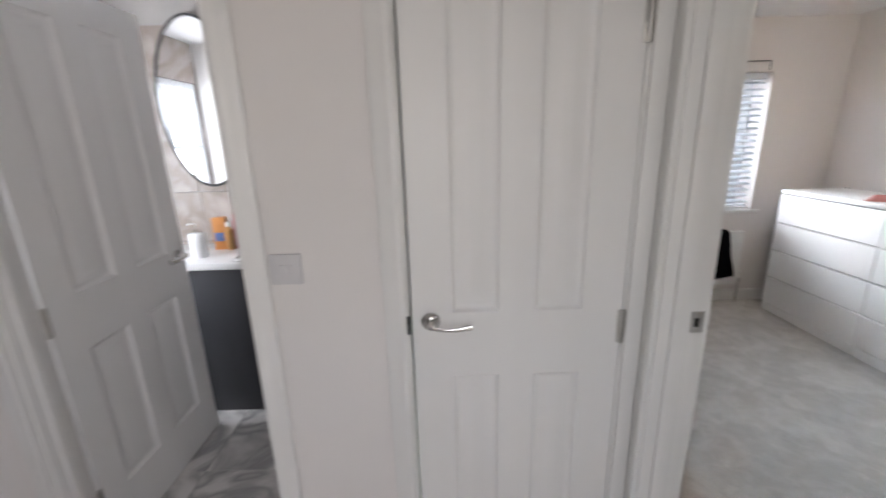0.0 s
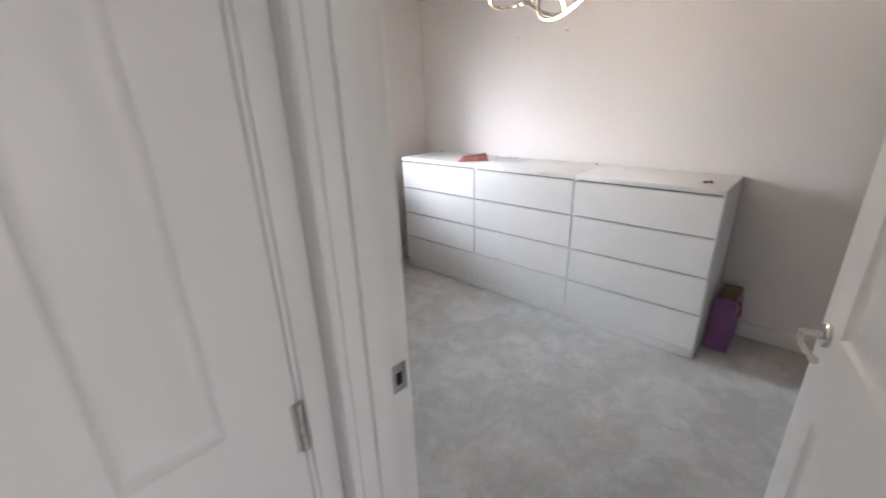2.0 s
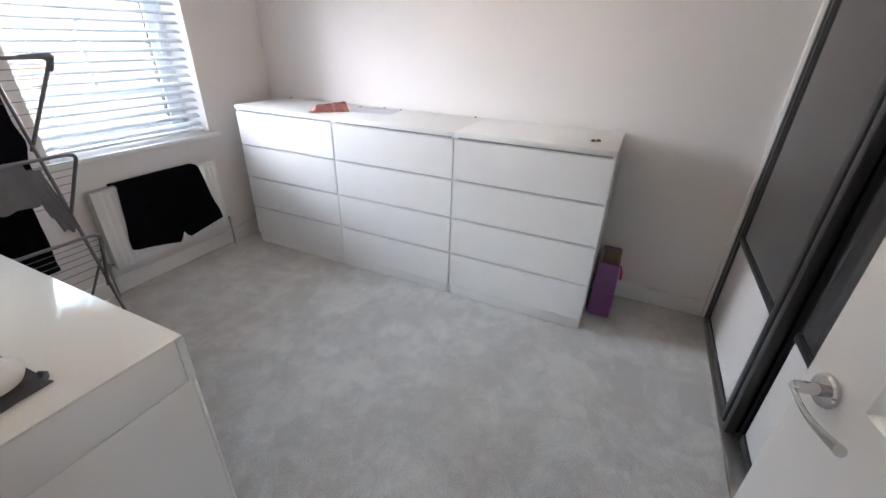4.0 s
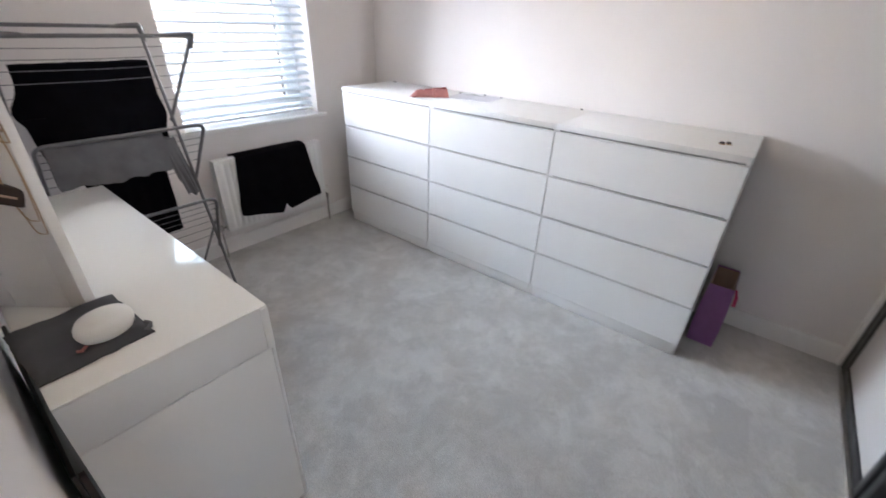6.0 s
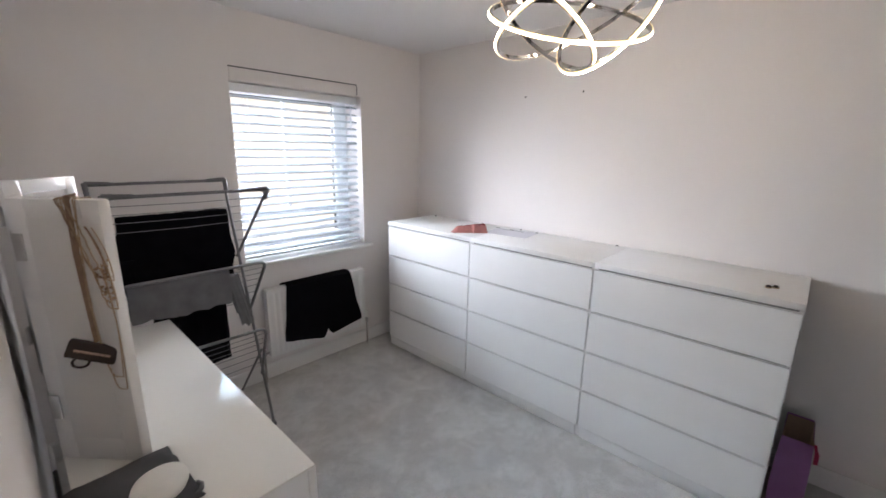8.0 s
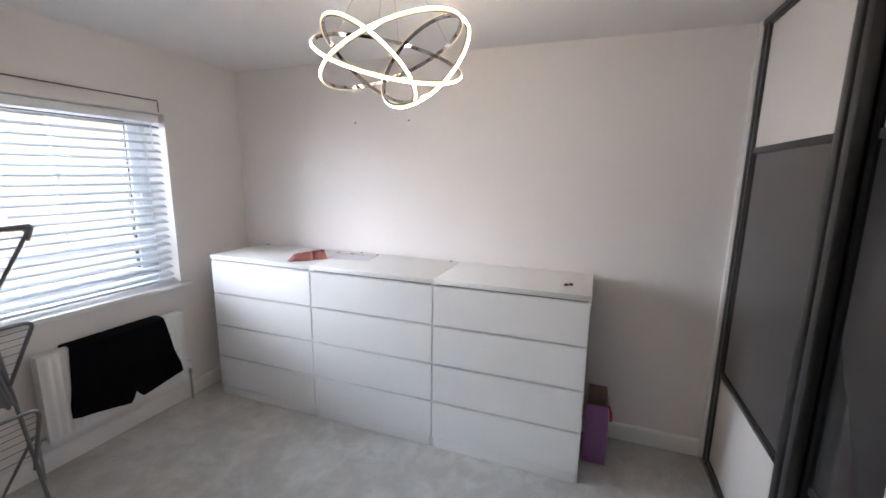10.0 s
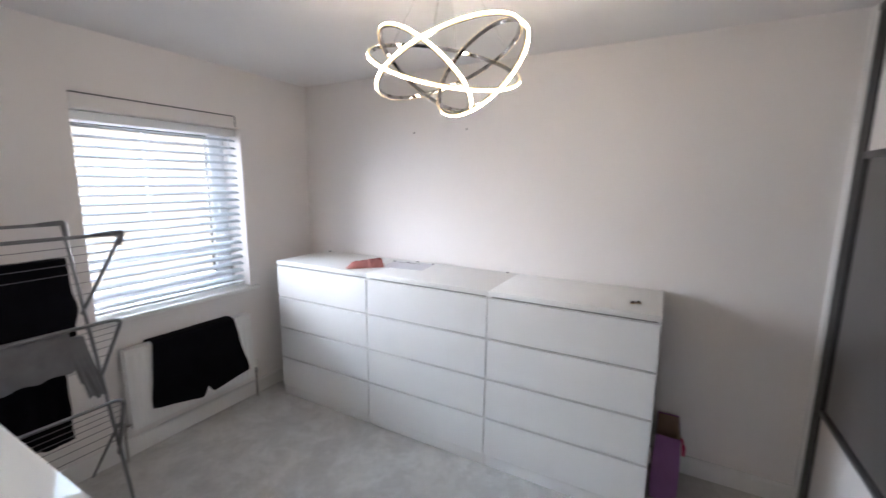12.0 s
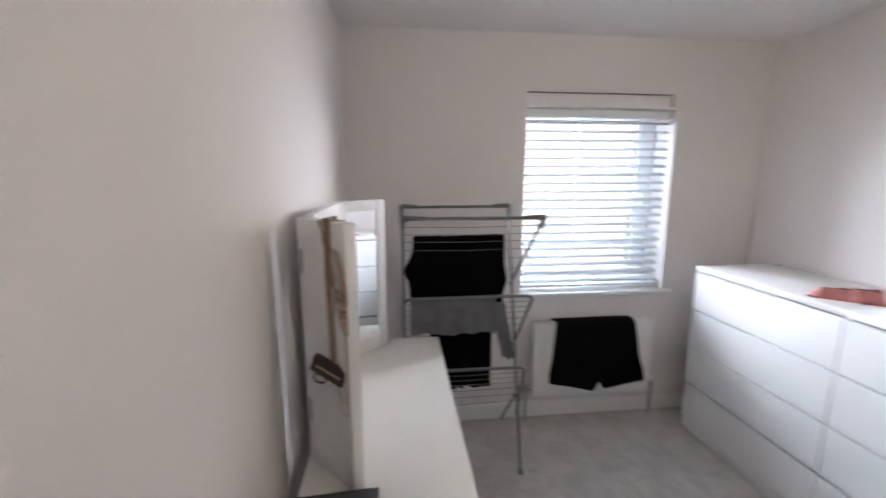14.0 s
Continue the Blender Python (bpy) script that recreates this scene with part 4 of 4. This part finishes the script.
def shorts_mesh():
    """Shorts laid over the radiator's top edge: waist behind, two flared legs hanging in front."""
    x0, x1, drop = 1.93, 2.42, 0.40
    bm = draped(x0, x1, QF + 0.042, QZ1 + 0.006, drop, 0.06, 21.0, wave=0.009, hem=0.0, gap=0.088)
    for v in bm.verts:
        u = (v.co.x - x0) / (x1 - x0)
        if v.co.z > QZ1 + 0.006:
            v.co.z = QZ1 + 0.006 + 0.2 * (v.co.z - QZ1 - 0.006) + 0.004 * abs(noise.noise((u * 8, 3.0, 1.0)))
        if v.co.y < QF + 0.012:
            fall = min(max((QZ1 + 0.006 - v.co.z) / drop, 0.0), 1.0)
            hem = 0.272 - 0.070 * min(u / 0.47, 1) if u < 0.5 else 0.205 + 0.055 * (u - 0.5) / 0.5
            hem += 0.055 * max(0.0, 1 - abs(u - 0.53) / 0.045) + 0.006 * noise.noise((u * 7, 9.0, 2.0))
            v.co.z = QZ1 + 0.006 - fall * (QZ1 + 0.006 - hem)
            v.co.x = x0 - 0.03 * fall + (x1 - x0 + 0.115 * fall) * u
    return bm


shorts = garment("black_shorts", "black shorts draped over the radiator to dry", "shorts", [("cloth", shorts_mesh())], BLACKCLOTH)
part("waistband", draped(1.925, 2.395, NORTH - 0.028, QZ1 - 0.030, 0.03, 0.03, 27.0, wave=0.001, hem=0.004, gap=0.006, thick=0.003), BLACKCLOTH, shorts, "black elastic waistband")

# ---- things on the chests ----
pk = thing("pink_pouch", "crumpled salmon pink pouch lying on a chest", "pouch", (2.872, 2.548, 1.0), turn=-42)
b = bmesh.new()
NU, rows_of = 36, []
for i in range(NU + 1):
    u = i / NU
    n1, n2 = noise.noise((u * 9, 1.0, 5.0)), noise.noise((u * 21, 4.0, 2.0))
    tall = 0.004 + (0.030 + 0.014 * u + 0.012 * n1 + 0.005 * n2) * min(1.0, (u + 0.02) * 7) * min(1.0, (1.06 - u) * 12)
    deep = 0.052 + 0.008 * u + 0.012 * n2
    line = [(-deep - 0.006 * n1, 0.001), (-deep * 0.92, 0.008 + 0.25 * tall * abs(n1)), (-deep * 0.45 + 0.006 * n2, 0.55 * tall + 0.006 * n1),
            (-0.004 + 0.006 * n1, tall), (0.010 + 0.004 * n2, tall * 0.985), (0.017, 0.70 * tall), (deep * 0.75, 0.30 * tall + 0.004 * n2), (deep, 0.001)]
    rows_of.append([b.verts.new(((u - 0.5) * 0.225, y, max(z, 0.001))) for y, z in line])
for r0, r1 in zip(rows_of, rows_of[1:]):
    for k in range(len(r0)):
        b.faces.new((r0[k], r1[k], r1[(k + 1) % len(r0)], r0[(k + 1) % len(r0)]))
b.faces.new(rows_of[0]), b.faces.new(rows_of[-1][::-1])
part("bag", b, PINKCLOTH, pk)
part("zip_edge", tube([(-0.075 + 0.0185 * k, 0.003 + 0.002 * math.sin(k), 0.034 + 0.0018 * k + 0.003 * math.sin(2.3 * k)) for k in range(10)], 0.0045, 8, flat=0.6), ZIPRED, pk, "darker red zip edge")
part("zip_pull", box(0.084, 0.106, -0.008, 0.008, 0.043, 0.053, 0.003), ZIPRED, pk, "dark zip pull")
part("flap", box(-0.128, -0.096, -0.040, -0.016, 0.001, 0.007, 0.003), PINKCLOTH, pk)
sheet = thing("paper_sheet", "white paper sheet lying beside the pink pouch", "paper", (3.040, 2.325, 1.0), turn=7.8)
part("sheet", box(-0.105, 0.105, -0.148, 0.148, 0.0008, 0.0036, 0.0005), PAPER, sheet, "", False)
part("print_bar", box(0.062, 0.074, -0.06, 0.10, 0.0037, 0.0040), GAP, sheet, "faint grey print line", False)
part("clip_edge", box(0.085, 0.103, -0.147, -0.138, 0.0038, 0.007, 0.001), INK, sheet, "dark corner clip")
for y in (0.028, 0.135):
    part("staple", box(0.088, 0.100, y, y + 0.026, 0.0037, 0.0052, 0.0005), INK, sheet, "small dark staple")
for k, (x, y) in enumerate(((2.868, 0.946), (2.884, 0.924))):
    e = thing("earring", "small round dark stud earring on the chest top", "earring", (x, y, 1.0), "pair of studs")
    part("stud", lathe([(0, 0), (0.009, 0), (0.0105, 0.003), (0.010, 0.008), (0.006, 0.011), (0, 0.0115)], 16), BROWN, e)
    part("rim", lathe([(0.0108, 0.0), (0.0125, 0.0), (0.0125, 0.004), (0.0108, 0.004)], 16), GOLD, e, "pale rim")
for y in (1.68, 2.34, 3.16):
    s = thing("screw_cap", "small dark screw cap at the back of a chest top", "screw cap", (3.182, y, 1.0), "screw caps")
    part("cap", lathe([(0, 0), (0.008, 0), (0.008, 0.003), (0.005, 0.005), (0, 0.005)], 14), INK, s)
for y, z in ((1.992, 1.884), (2.387, 1.879)):
    s = thing("wall_nail", "small dark nail head in the wall", "nail", (EAST, y, z), "nails in the wall")
    part("head", lathe([(0, 0), (0.0045, 0), (0.0045, 0.004), (0.003, 0.006), (0, 0.006)], 12, m=pose(0, 0, 0, 0, -90)), NAIL, s)

# ---- gift bag ----
bag = thing("gift_bag", "purple paper gift bag with pink ribbon beside the chest", "gift bag", (2.925, 0.685, 0))
BX, BYW, BZ = 0.255, 0.115, 0.335
b = bmesh.new()
outer, inner = [], []
for z, grow in ((0.0, 0.0), (0.10, 0.004), (0.22, 0.002), (BZ, -0.004)):
    outer.append([b.verts.new(p) for p in ((0.0 + 0.05 * z - grow, -grow, z), (BX, -grow + 0.006 * z, z), (BX, BYW - 0.01, z), (0.05 * z - grow, BYW + grow, z))])
for a, c in zip(outer, outer[1:]):
    for k in range(4):
        b.faces.new((a[k], a[(k + 1) % 4], c[(k + 1) % 4], c[k]))
b.faces.new(outer[0][::-1])
bmesh.ops.solidify(b, geom=b.faces[:], thickness=0.0015)
part("bag_body", b, PURPLE, bag, "glossy purple card", False)
b = bmesh.new()
ring = [[b.verts.new(p) for p in ((0.05 * z + 0.004 + i, 0.004 + i, z), (BX - 0.004, 0.004 + i, z), (BX - 0.004, BYW - 0.014, z), (0.05 * z + 0.004 + i, BYW - 0.004, z))] for z, i in ((0.02, 0), (0.25, 0), (BZ - 0.006, 0))]
for a, c in zip(ring, ring[1:]):
    for k in range(4):
        b.faces.new((a[k], a[(k + 1) % 4], c[(k + 1) % 4], c[k]))
b.faces.new(ring[0][::-1])
part("lining", b, KRAFT, bag, "bare tan card inside of the bag", False)
part("print_panel", box(0.06, 0.235, -0.0012, 0.0004, 0.06, 0.27, 0.0005), PAPER, bag, "white printed side of the bag", False)
for cx, cz, r in ((0.10, 0.20, 0.028), (0.15, 0.13, 0.034), (0.19, 0.21, 0.024), (0.11, 0.10, 0.018)):
    part("print_blot", lathe([(0, 0), (r * 0.7, 0), (r, 0.0004), (r * 0.6, 0.0010), (0, 0.0010)], 9, m=pose(cx, -0.0012, cz, 90)), RIBBON, bag, "pink printed blot", False)
part("ribbon", tube([(0.06, -0.004, BZ - 0.03), (0.055, -0.016, BZ - 0.05), (0.06, -0.019, BZ - 0.10), (0.075, -0.015, BZ - 0.115), (0.085, -0.012, BZ - 0.06), (0.09, -0.004, BZ - 0.03)], 0.006, 8, flat=0.4), RIBBON, bag, "pink ribbon handle")

# ---- sliding wardrobe ----
ward = thing("sliding_wardrobe", "fitted sliding-door wardrobe in white and grey glass with dark frames", "wardrobe", (0, 0, 0))
part("liner", box(EAST - 0.030, EAST - 0.002, WARD - 0.10, WARD + 0.024, 0, H - 0.001, 0.002), GLOSS, ward, "white wall liner strip")
part("bottom_track", box(WEST + 0.03, EAST - 0.031, WARD - 0.105, WARD + 0.022, 0.0, 0.012, 0.003), STEEL, ward, "grey aluminium floor track")
part("top_track", box(WEST + 0.03, EAST - 0.031, WARD - 0.105, WARD + 0.014, H - 0.027, H - 0.001, 0.002), PROFILE, ward, "dark top track")
# interior back in the same near-black, its shade put into the colour
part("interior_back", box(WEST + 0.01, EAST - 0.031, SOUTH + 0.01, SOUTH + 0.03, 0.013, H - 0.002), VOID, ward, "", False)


def stile(a, b, y, z0, z1, grip):
    """A door stile with a sunk finger groove along its middle; grip: the width of the groove."""
    c = (a + b) / 2
    bm = box(a, c - grip / 2, y - 0.026, y + 0.010, z0, z1, 0.003)
    box(c + grip / 2, b, y - 0.026, y + 0.010, z0, z1, 0.003, bm=bm)
    return box(c - grip / 2 - 0.001, c + grip / 2 + 0.001, y - 0.026, y - 0.003, z0, z1 - 0.001, bm=bm)


def sliding_door(x0, x1, y, near=0.100, far=0.078, far_mat=PROFILE):
    dr = new("sliding_door")
    dr.parent = ward
    z0, z1 = 0.014, H - 0.029
    part("stile", stile(x0, x0 + near, y, z0, z1, near * 0.22), PROFILE, dr, "dark door stile")
    part("stile", stile(x1 - far, x1, y, z0, z1, far * 0.2), far_mat, dr, "dark door stile")
    inner = (x0 + near + 0.0005, x1 - far - 0.0005)
    for a, b in ((z0, z0 + 0.045), (0.540, 0.566), (1.664, 1.692), (z1 - 0.012, z1)):
        part("rail", box(*inner, y - 0.018, y + 0.007, a, b, 0.002), PROFILE, dr, "dark anthracite rail")
    for a, b, m, label in ((z0 + 0.0455, 0.5395, WHITEPANEL, "white glass panel"), (0.5665, 1.6635, GREYPANEL, "dark grey glass panel"), (1.6925, z1 - 0.0125, WHITEPANEL, "white glass panel")):
        part("panel", box(*inner, y - 0.010, y - 0.002, a, b), m, dr, label, False)
    return dr


sliding_door(2.295, EAST - 0.032, WARD)
# far stile blackened to paint the shaded gap behind the first door
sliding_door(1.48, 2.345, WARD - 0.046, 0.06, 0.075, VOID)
sliding_door(0.775, 1.54, WARD, 0.06, 0.08)

# ---- ceiling lamp: four tilted hoops hung on wires ----
lampth = thing("ring_pendant", "chrome pendant lamp of four tilted rings with glowing strips", "pendant lamp", (2.05, 1.52, 1.937))
AX = Vector((0.8506, 0.4621, 0.2510)).normalized()
RT = AX.cross(Vector((0, 0, 1))).normalized()
UP = RT.cross(AX).normalized()


def hoop(angle, ratio, near_up, radius, dx, dy):
    """One hoop; angle: lean of its long axis, ratio: how far it opens, near_up: whether its near side is the upper one."""
    a = radians(angle)
    major = RT * math.cos(a) + UP * math.sin(a)
    minor = (UP * math.cos(a) - RT * math.sin(a)) * (1 if near_up else -1)
    other = minor * ratio - AX * math.sqrt(1 - ratio * ratio)
    normal = major.cross(other).normalized()
    m = Matrix((major, other, normal)).transposed().to_4x4()
    m.translation = RT * dx + UP * dy
    ob = new("hoop")
    ob.parent = lampth
    ob.matrix_basis = m
    n = 96

    def band(profile):
        bm = bmesh.new()
        rings = [[bm.verts.new(((radius + r) * math.cos(k * math.tau / n), (radius + r) * math.sin(k * math.tau / n), z)) for r, z in profile] for k in range(n)]
        p = len(profile)
        for k in range(n):
            A, B = rings[k], rings[(k + 1) % n]
            for j in range(p):
                bm.faces.new((A[j], A[(j + 1) % p], B[(j + 1) % p], B[j]))
        return bm

    part("band", band([(-0.008, -0.0058), (-0.007, -0.0064), (-0.001, -0.0064), (-0.001, 0.0064), (-0.007, 0.0064), (-0.008, 0.0058)]), DARKCHROME, ob, "chrome band")
    part("light_strip", band([(-0.0008, -0.0027), (0.0026, -0.0027), (0.0032, -0.0018), (0.0032, 0.0018), (0.0026, 0.0027), (-0.0008, 0.0027)]), LED, ob, "glowing warm white strip")
    # bloom modelled as thin amber glowing rims on both sides of the strip
    for side in (-1, 1):
        part("bloom_rim", band([(-0.0008, side * 0.0029), (0.0026, side * 0.0029), (0.0028, side * 0.0044), (0.0014, side * 0.0060), (-0.0008, side * 0.0060)]), LEDBLOOM, ob, "added amber rim for the bloom around the strip")
    return ob


S = 0.00057
hoop(23.2, 0.333, True, 434 * S, 21 * S, 6 * S)
hoop(-9.0, 0.227, False, 433 * S, 2 * S, -12 * S)
hoop(-39.5, 0.38, True, 327 * S, -112 * S, -48 * S)
hoop(48.0, 0.415, False, 322 * S, 200 * S, -22 * S)
for a in (15, 105, 200, 290):
    p = Vector((0.20 * math.cos(radians(a)), 0.20 * math.sin(radians(a)), 0.03))
    part("hanging_wire", tube([p, (0.035 * math.cos(radians(a)), 0.035 * math.sin(radians(a)), H - 1.937 - 0.02)], 0.001, 6), STEEL, lampth)
part("ceiling_rose", lathe([(0, 0), (0.055, 0), (0.06, 0.004), (0.06, 0.028), (0, 0.0285)], 32, m=pose(0, 0, H - 1.937 - 0.0295)), CHROME, lampth, "chrome ceiling rose")

# ---- bathroom ----
BN, BW = 2.47, -2.0
structure("wall_bathroom_north", box(BW - 0.1, CUP_A - 0.12, BN + 0.012, BN + 0.1, -0.06, H), GROUT, "tiled bathroom wall")
wall = box(BW - 0.1, BW, LAND_N + 0.1, 1.20, -0.06, H)
box(BW - 0.1, BW, 2.02, BN + 0.012, -0.06, H, bm=wall)
box(BW - 0.1, BW, 1.20, 2.02, -0.06, 0.94, bm=wall)
box(BW - 0.1, BW, 1.20, 2.02, 1.96, H, bm=wall)
structure("wall_bathroom_west", wall, WALLTILE, "bathroom wall with a window")
fl = structure("floor_bathroom", box(BW - 0.1, CUP_A - 0.12, LAND_N + 0.05, BN + 0.012, -0.06, -0.004), GROUT, "white veined marble tiled bathroom floor")
win2 = thing("window_2", "white upvc bathroom window with frosted panes", "window", (0, 0, 0), kind="structure")
fr = box(BW - 0.075, BW - 0.02, 1.20, 1.255, 0.94, 1.96, 0.004)
for y0, y1, z0, z1 in ((1.965, 2.02, 0.94, 1.96), (1.255, 1.965, 0.94, 0.995), (1.255, 1.965, 1.905, 1.96), (1.255, 1.965, 1.44, 1.465), (1.60, 1.655, 0.995, 1.44), (1.60, 1.655, 1.465, 1.905)):
    box(BW - 0.075, BW - 0.02, y0, y1, z0, z1, 0.004, bm=fr)
part("window_frame", fr, UPVC, win2)
for y0, y1 in ((1.255, 1.60), (1.655, 1.965)):
    for z0, z1 in ((0.995, 1.44), (1.465, 1.905)):
        g = part("pane", box(BW - 0.050, BW - 0.046, y0, y1, z0, z1), GLASS, win2, "glass pane", False)
        g.visible_shadow = False
van = thing("vanity_unit", "anthracite bathroom vanity unit with a white basin top", "vanity unit", (0, 0, 0))
part("cabinet", box(-1.70, -0.78, 2.035, BN - 0.012, 0.0, 0.845, 0.003), VANITY, van)
part("basin_top", box(-1.71, -0.77, 2.020, BN - 0.012, 0.8455, 0.885, 0.008), CERAMIC, van, "white ceramic basin top")
part("basin_rim", tube(rounded([(-1.05, 2.06, 0.888), (-0.80, 2.06, 0.888), (-0.80, 2.40, 0.888), (-1.05, 2.40, 0.888), (-1.05, 2.06, 0.888)], 0.06), 0.008, 8), CERAMIC, van)
oval = thing("oval_mirror", "oval wall mirror with a thin black rim", "mirror", (-1.30, BN - 0.0005, 1.69))
n = 56
rim = [(0.235 * math.cos(k * math.tau / n), -0.012, 0.455 * math.sin(k * math.tau / n)) for k in range(n)]
part("rim", tube(rim, 0.007, 8, closed=True), BLACK, oval, "thin black rim")
b = bmesh.new()
fa = [b.verts.new((x * 0.98, -0.010, z * 0.98)) for x, _, z in rim]
ba = [b.verts.new((x * 0.98, 0.0, z * 0.98)) for x, _, z in rim]
b.faces.new(fa), b.faces.new(ba[::-1])
for k in range(n):
    b.faces.new((fa[k], ba[k], ba[(k + 1) % n], fa[(k + 1) % n]))
part("glass", b, MIRROR, oval, "mirror glass", False)
soap = thing("soap_dispenser", "white soap dispenser with a chrome pump on the vanity", "soap dispenser", (-1.272, 2.150, 0.885))
part("bottle", lathe([(0, 0), (0.039, 0), (0.041, 0.004), (0.041, 0.122), (0.036, 0.131), (0.012, 0.134)], 24), CERAMIC, soap)
part("pump", join(lathe([(0.012, 0.134), (0.013, 0.15), (0.005, 0.152), (0.005, 0.185), (0, 0.186)], 16), tube([(0, 0, 0.182), (-0.03, -0.01, 0.184), (-0.034, -0.011, 0.176)], 0.005, 8)), CHROME, soap, "chrome pump")
bx = thing("orange_carton", "orange printed carton standing on the vanity", "carton", (-1.232, 2.315, 0.885), turn=12)
part("box", box(-0.035, 0.035, -0.022, 0.022, 0, 0.185, 0.002), ORANGE, bx)
part("print_panel", box(-0.028, 0.020, -0.0235, -0.0218, 0.05, 0.10, 0.0005), BLUE, bx, "dark blue printed patch")
for k, (x, y, h, r, m, label) in enumerate(((-1.178, 2.300, 0.115, 0.020, AMBER, "small amber bottle with a white cap"), (-1.152, 2.330, 0.155, 0.014, RED, "slim red tube standing on the vanity"))):
    bt = thing("bottle", label + (" on the vanity" if k == 0 else ""), "bottle", (x, y, 0.885))
    part("body", lathe([(0, 0), (r, 0), (r * 1.05, 0.004), (r, h), (r * 0.5, h + 0.012), (r * 0.5, h + 0.02)], 18), m, bt)
    part("cap", lathe([(0, h + 0.02), (r * 0.65, h + 0.02), (r * 0.6, h + 0.045), (0, h + 0.046)], 16), WHITEPLASTIC if k == 0 else RED, bt, "cap")

# ---- tiles ----
tile = mesh_of("tile", box(0, 0.596, -0.011, 0.0, 0, 0.296, 0.002), WALLTILE)
x = BW
while x < CUP_A - 0.15:
    for k in range(8):
        if k * 0.3 + 0.296 < H and x + 0.596 < CUP_A - 0.1:
            ob = new("tile", tile)
            ob.parent = bpy.data.objects["wall_bathroom_north"]
            ob.matrix_basis = pose(x + 0.002, BN + 0.0115, k * 0.3 + 0.002)
    x += 0.6
ftile = mesh_of("tile", box(0, 0.446, 0, 0.446, -0.004, 0.004, 0.0015), FLOORTILE)
for i in range(4):
    for j in range(3):
        ob = new("tile", ftile)
        ob.parent = fl
        ob.matrix_basis = pose(BW + 0.45 * i + 0.002, LAND_N + 0.06 + 0.45 * j, -0.0035)
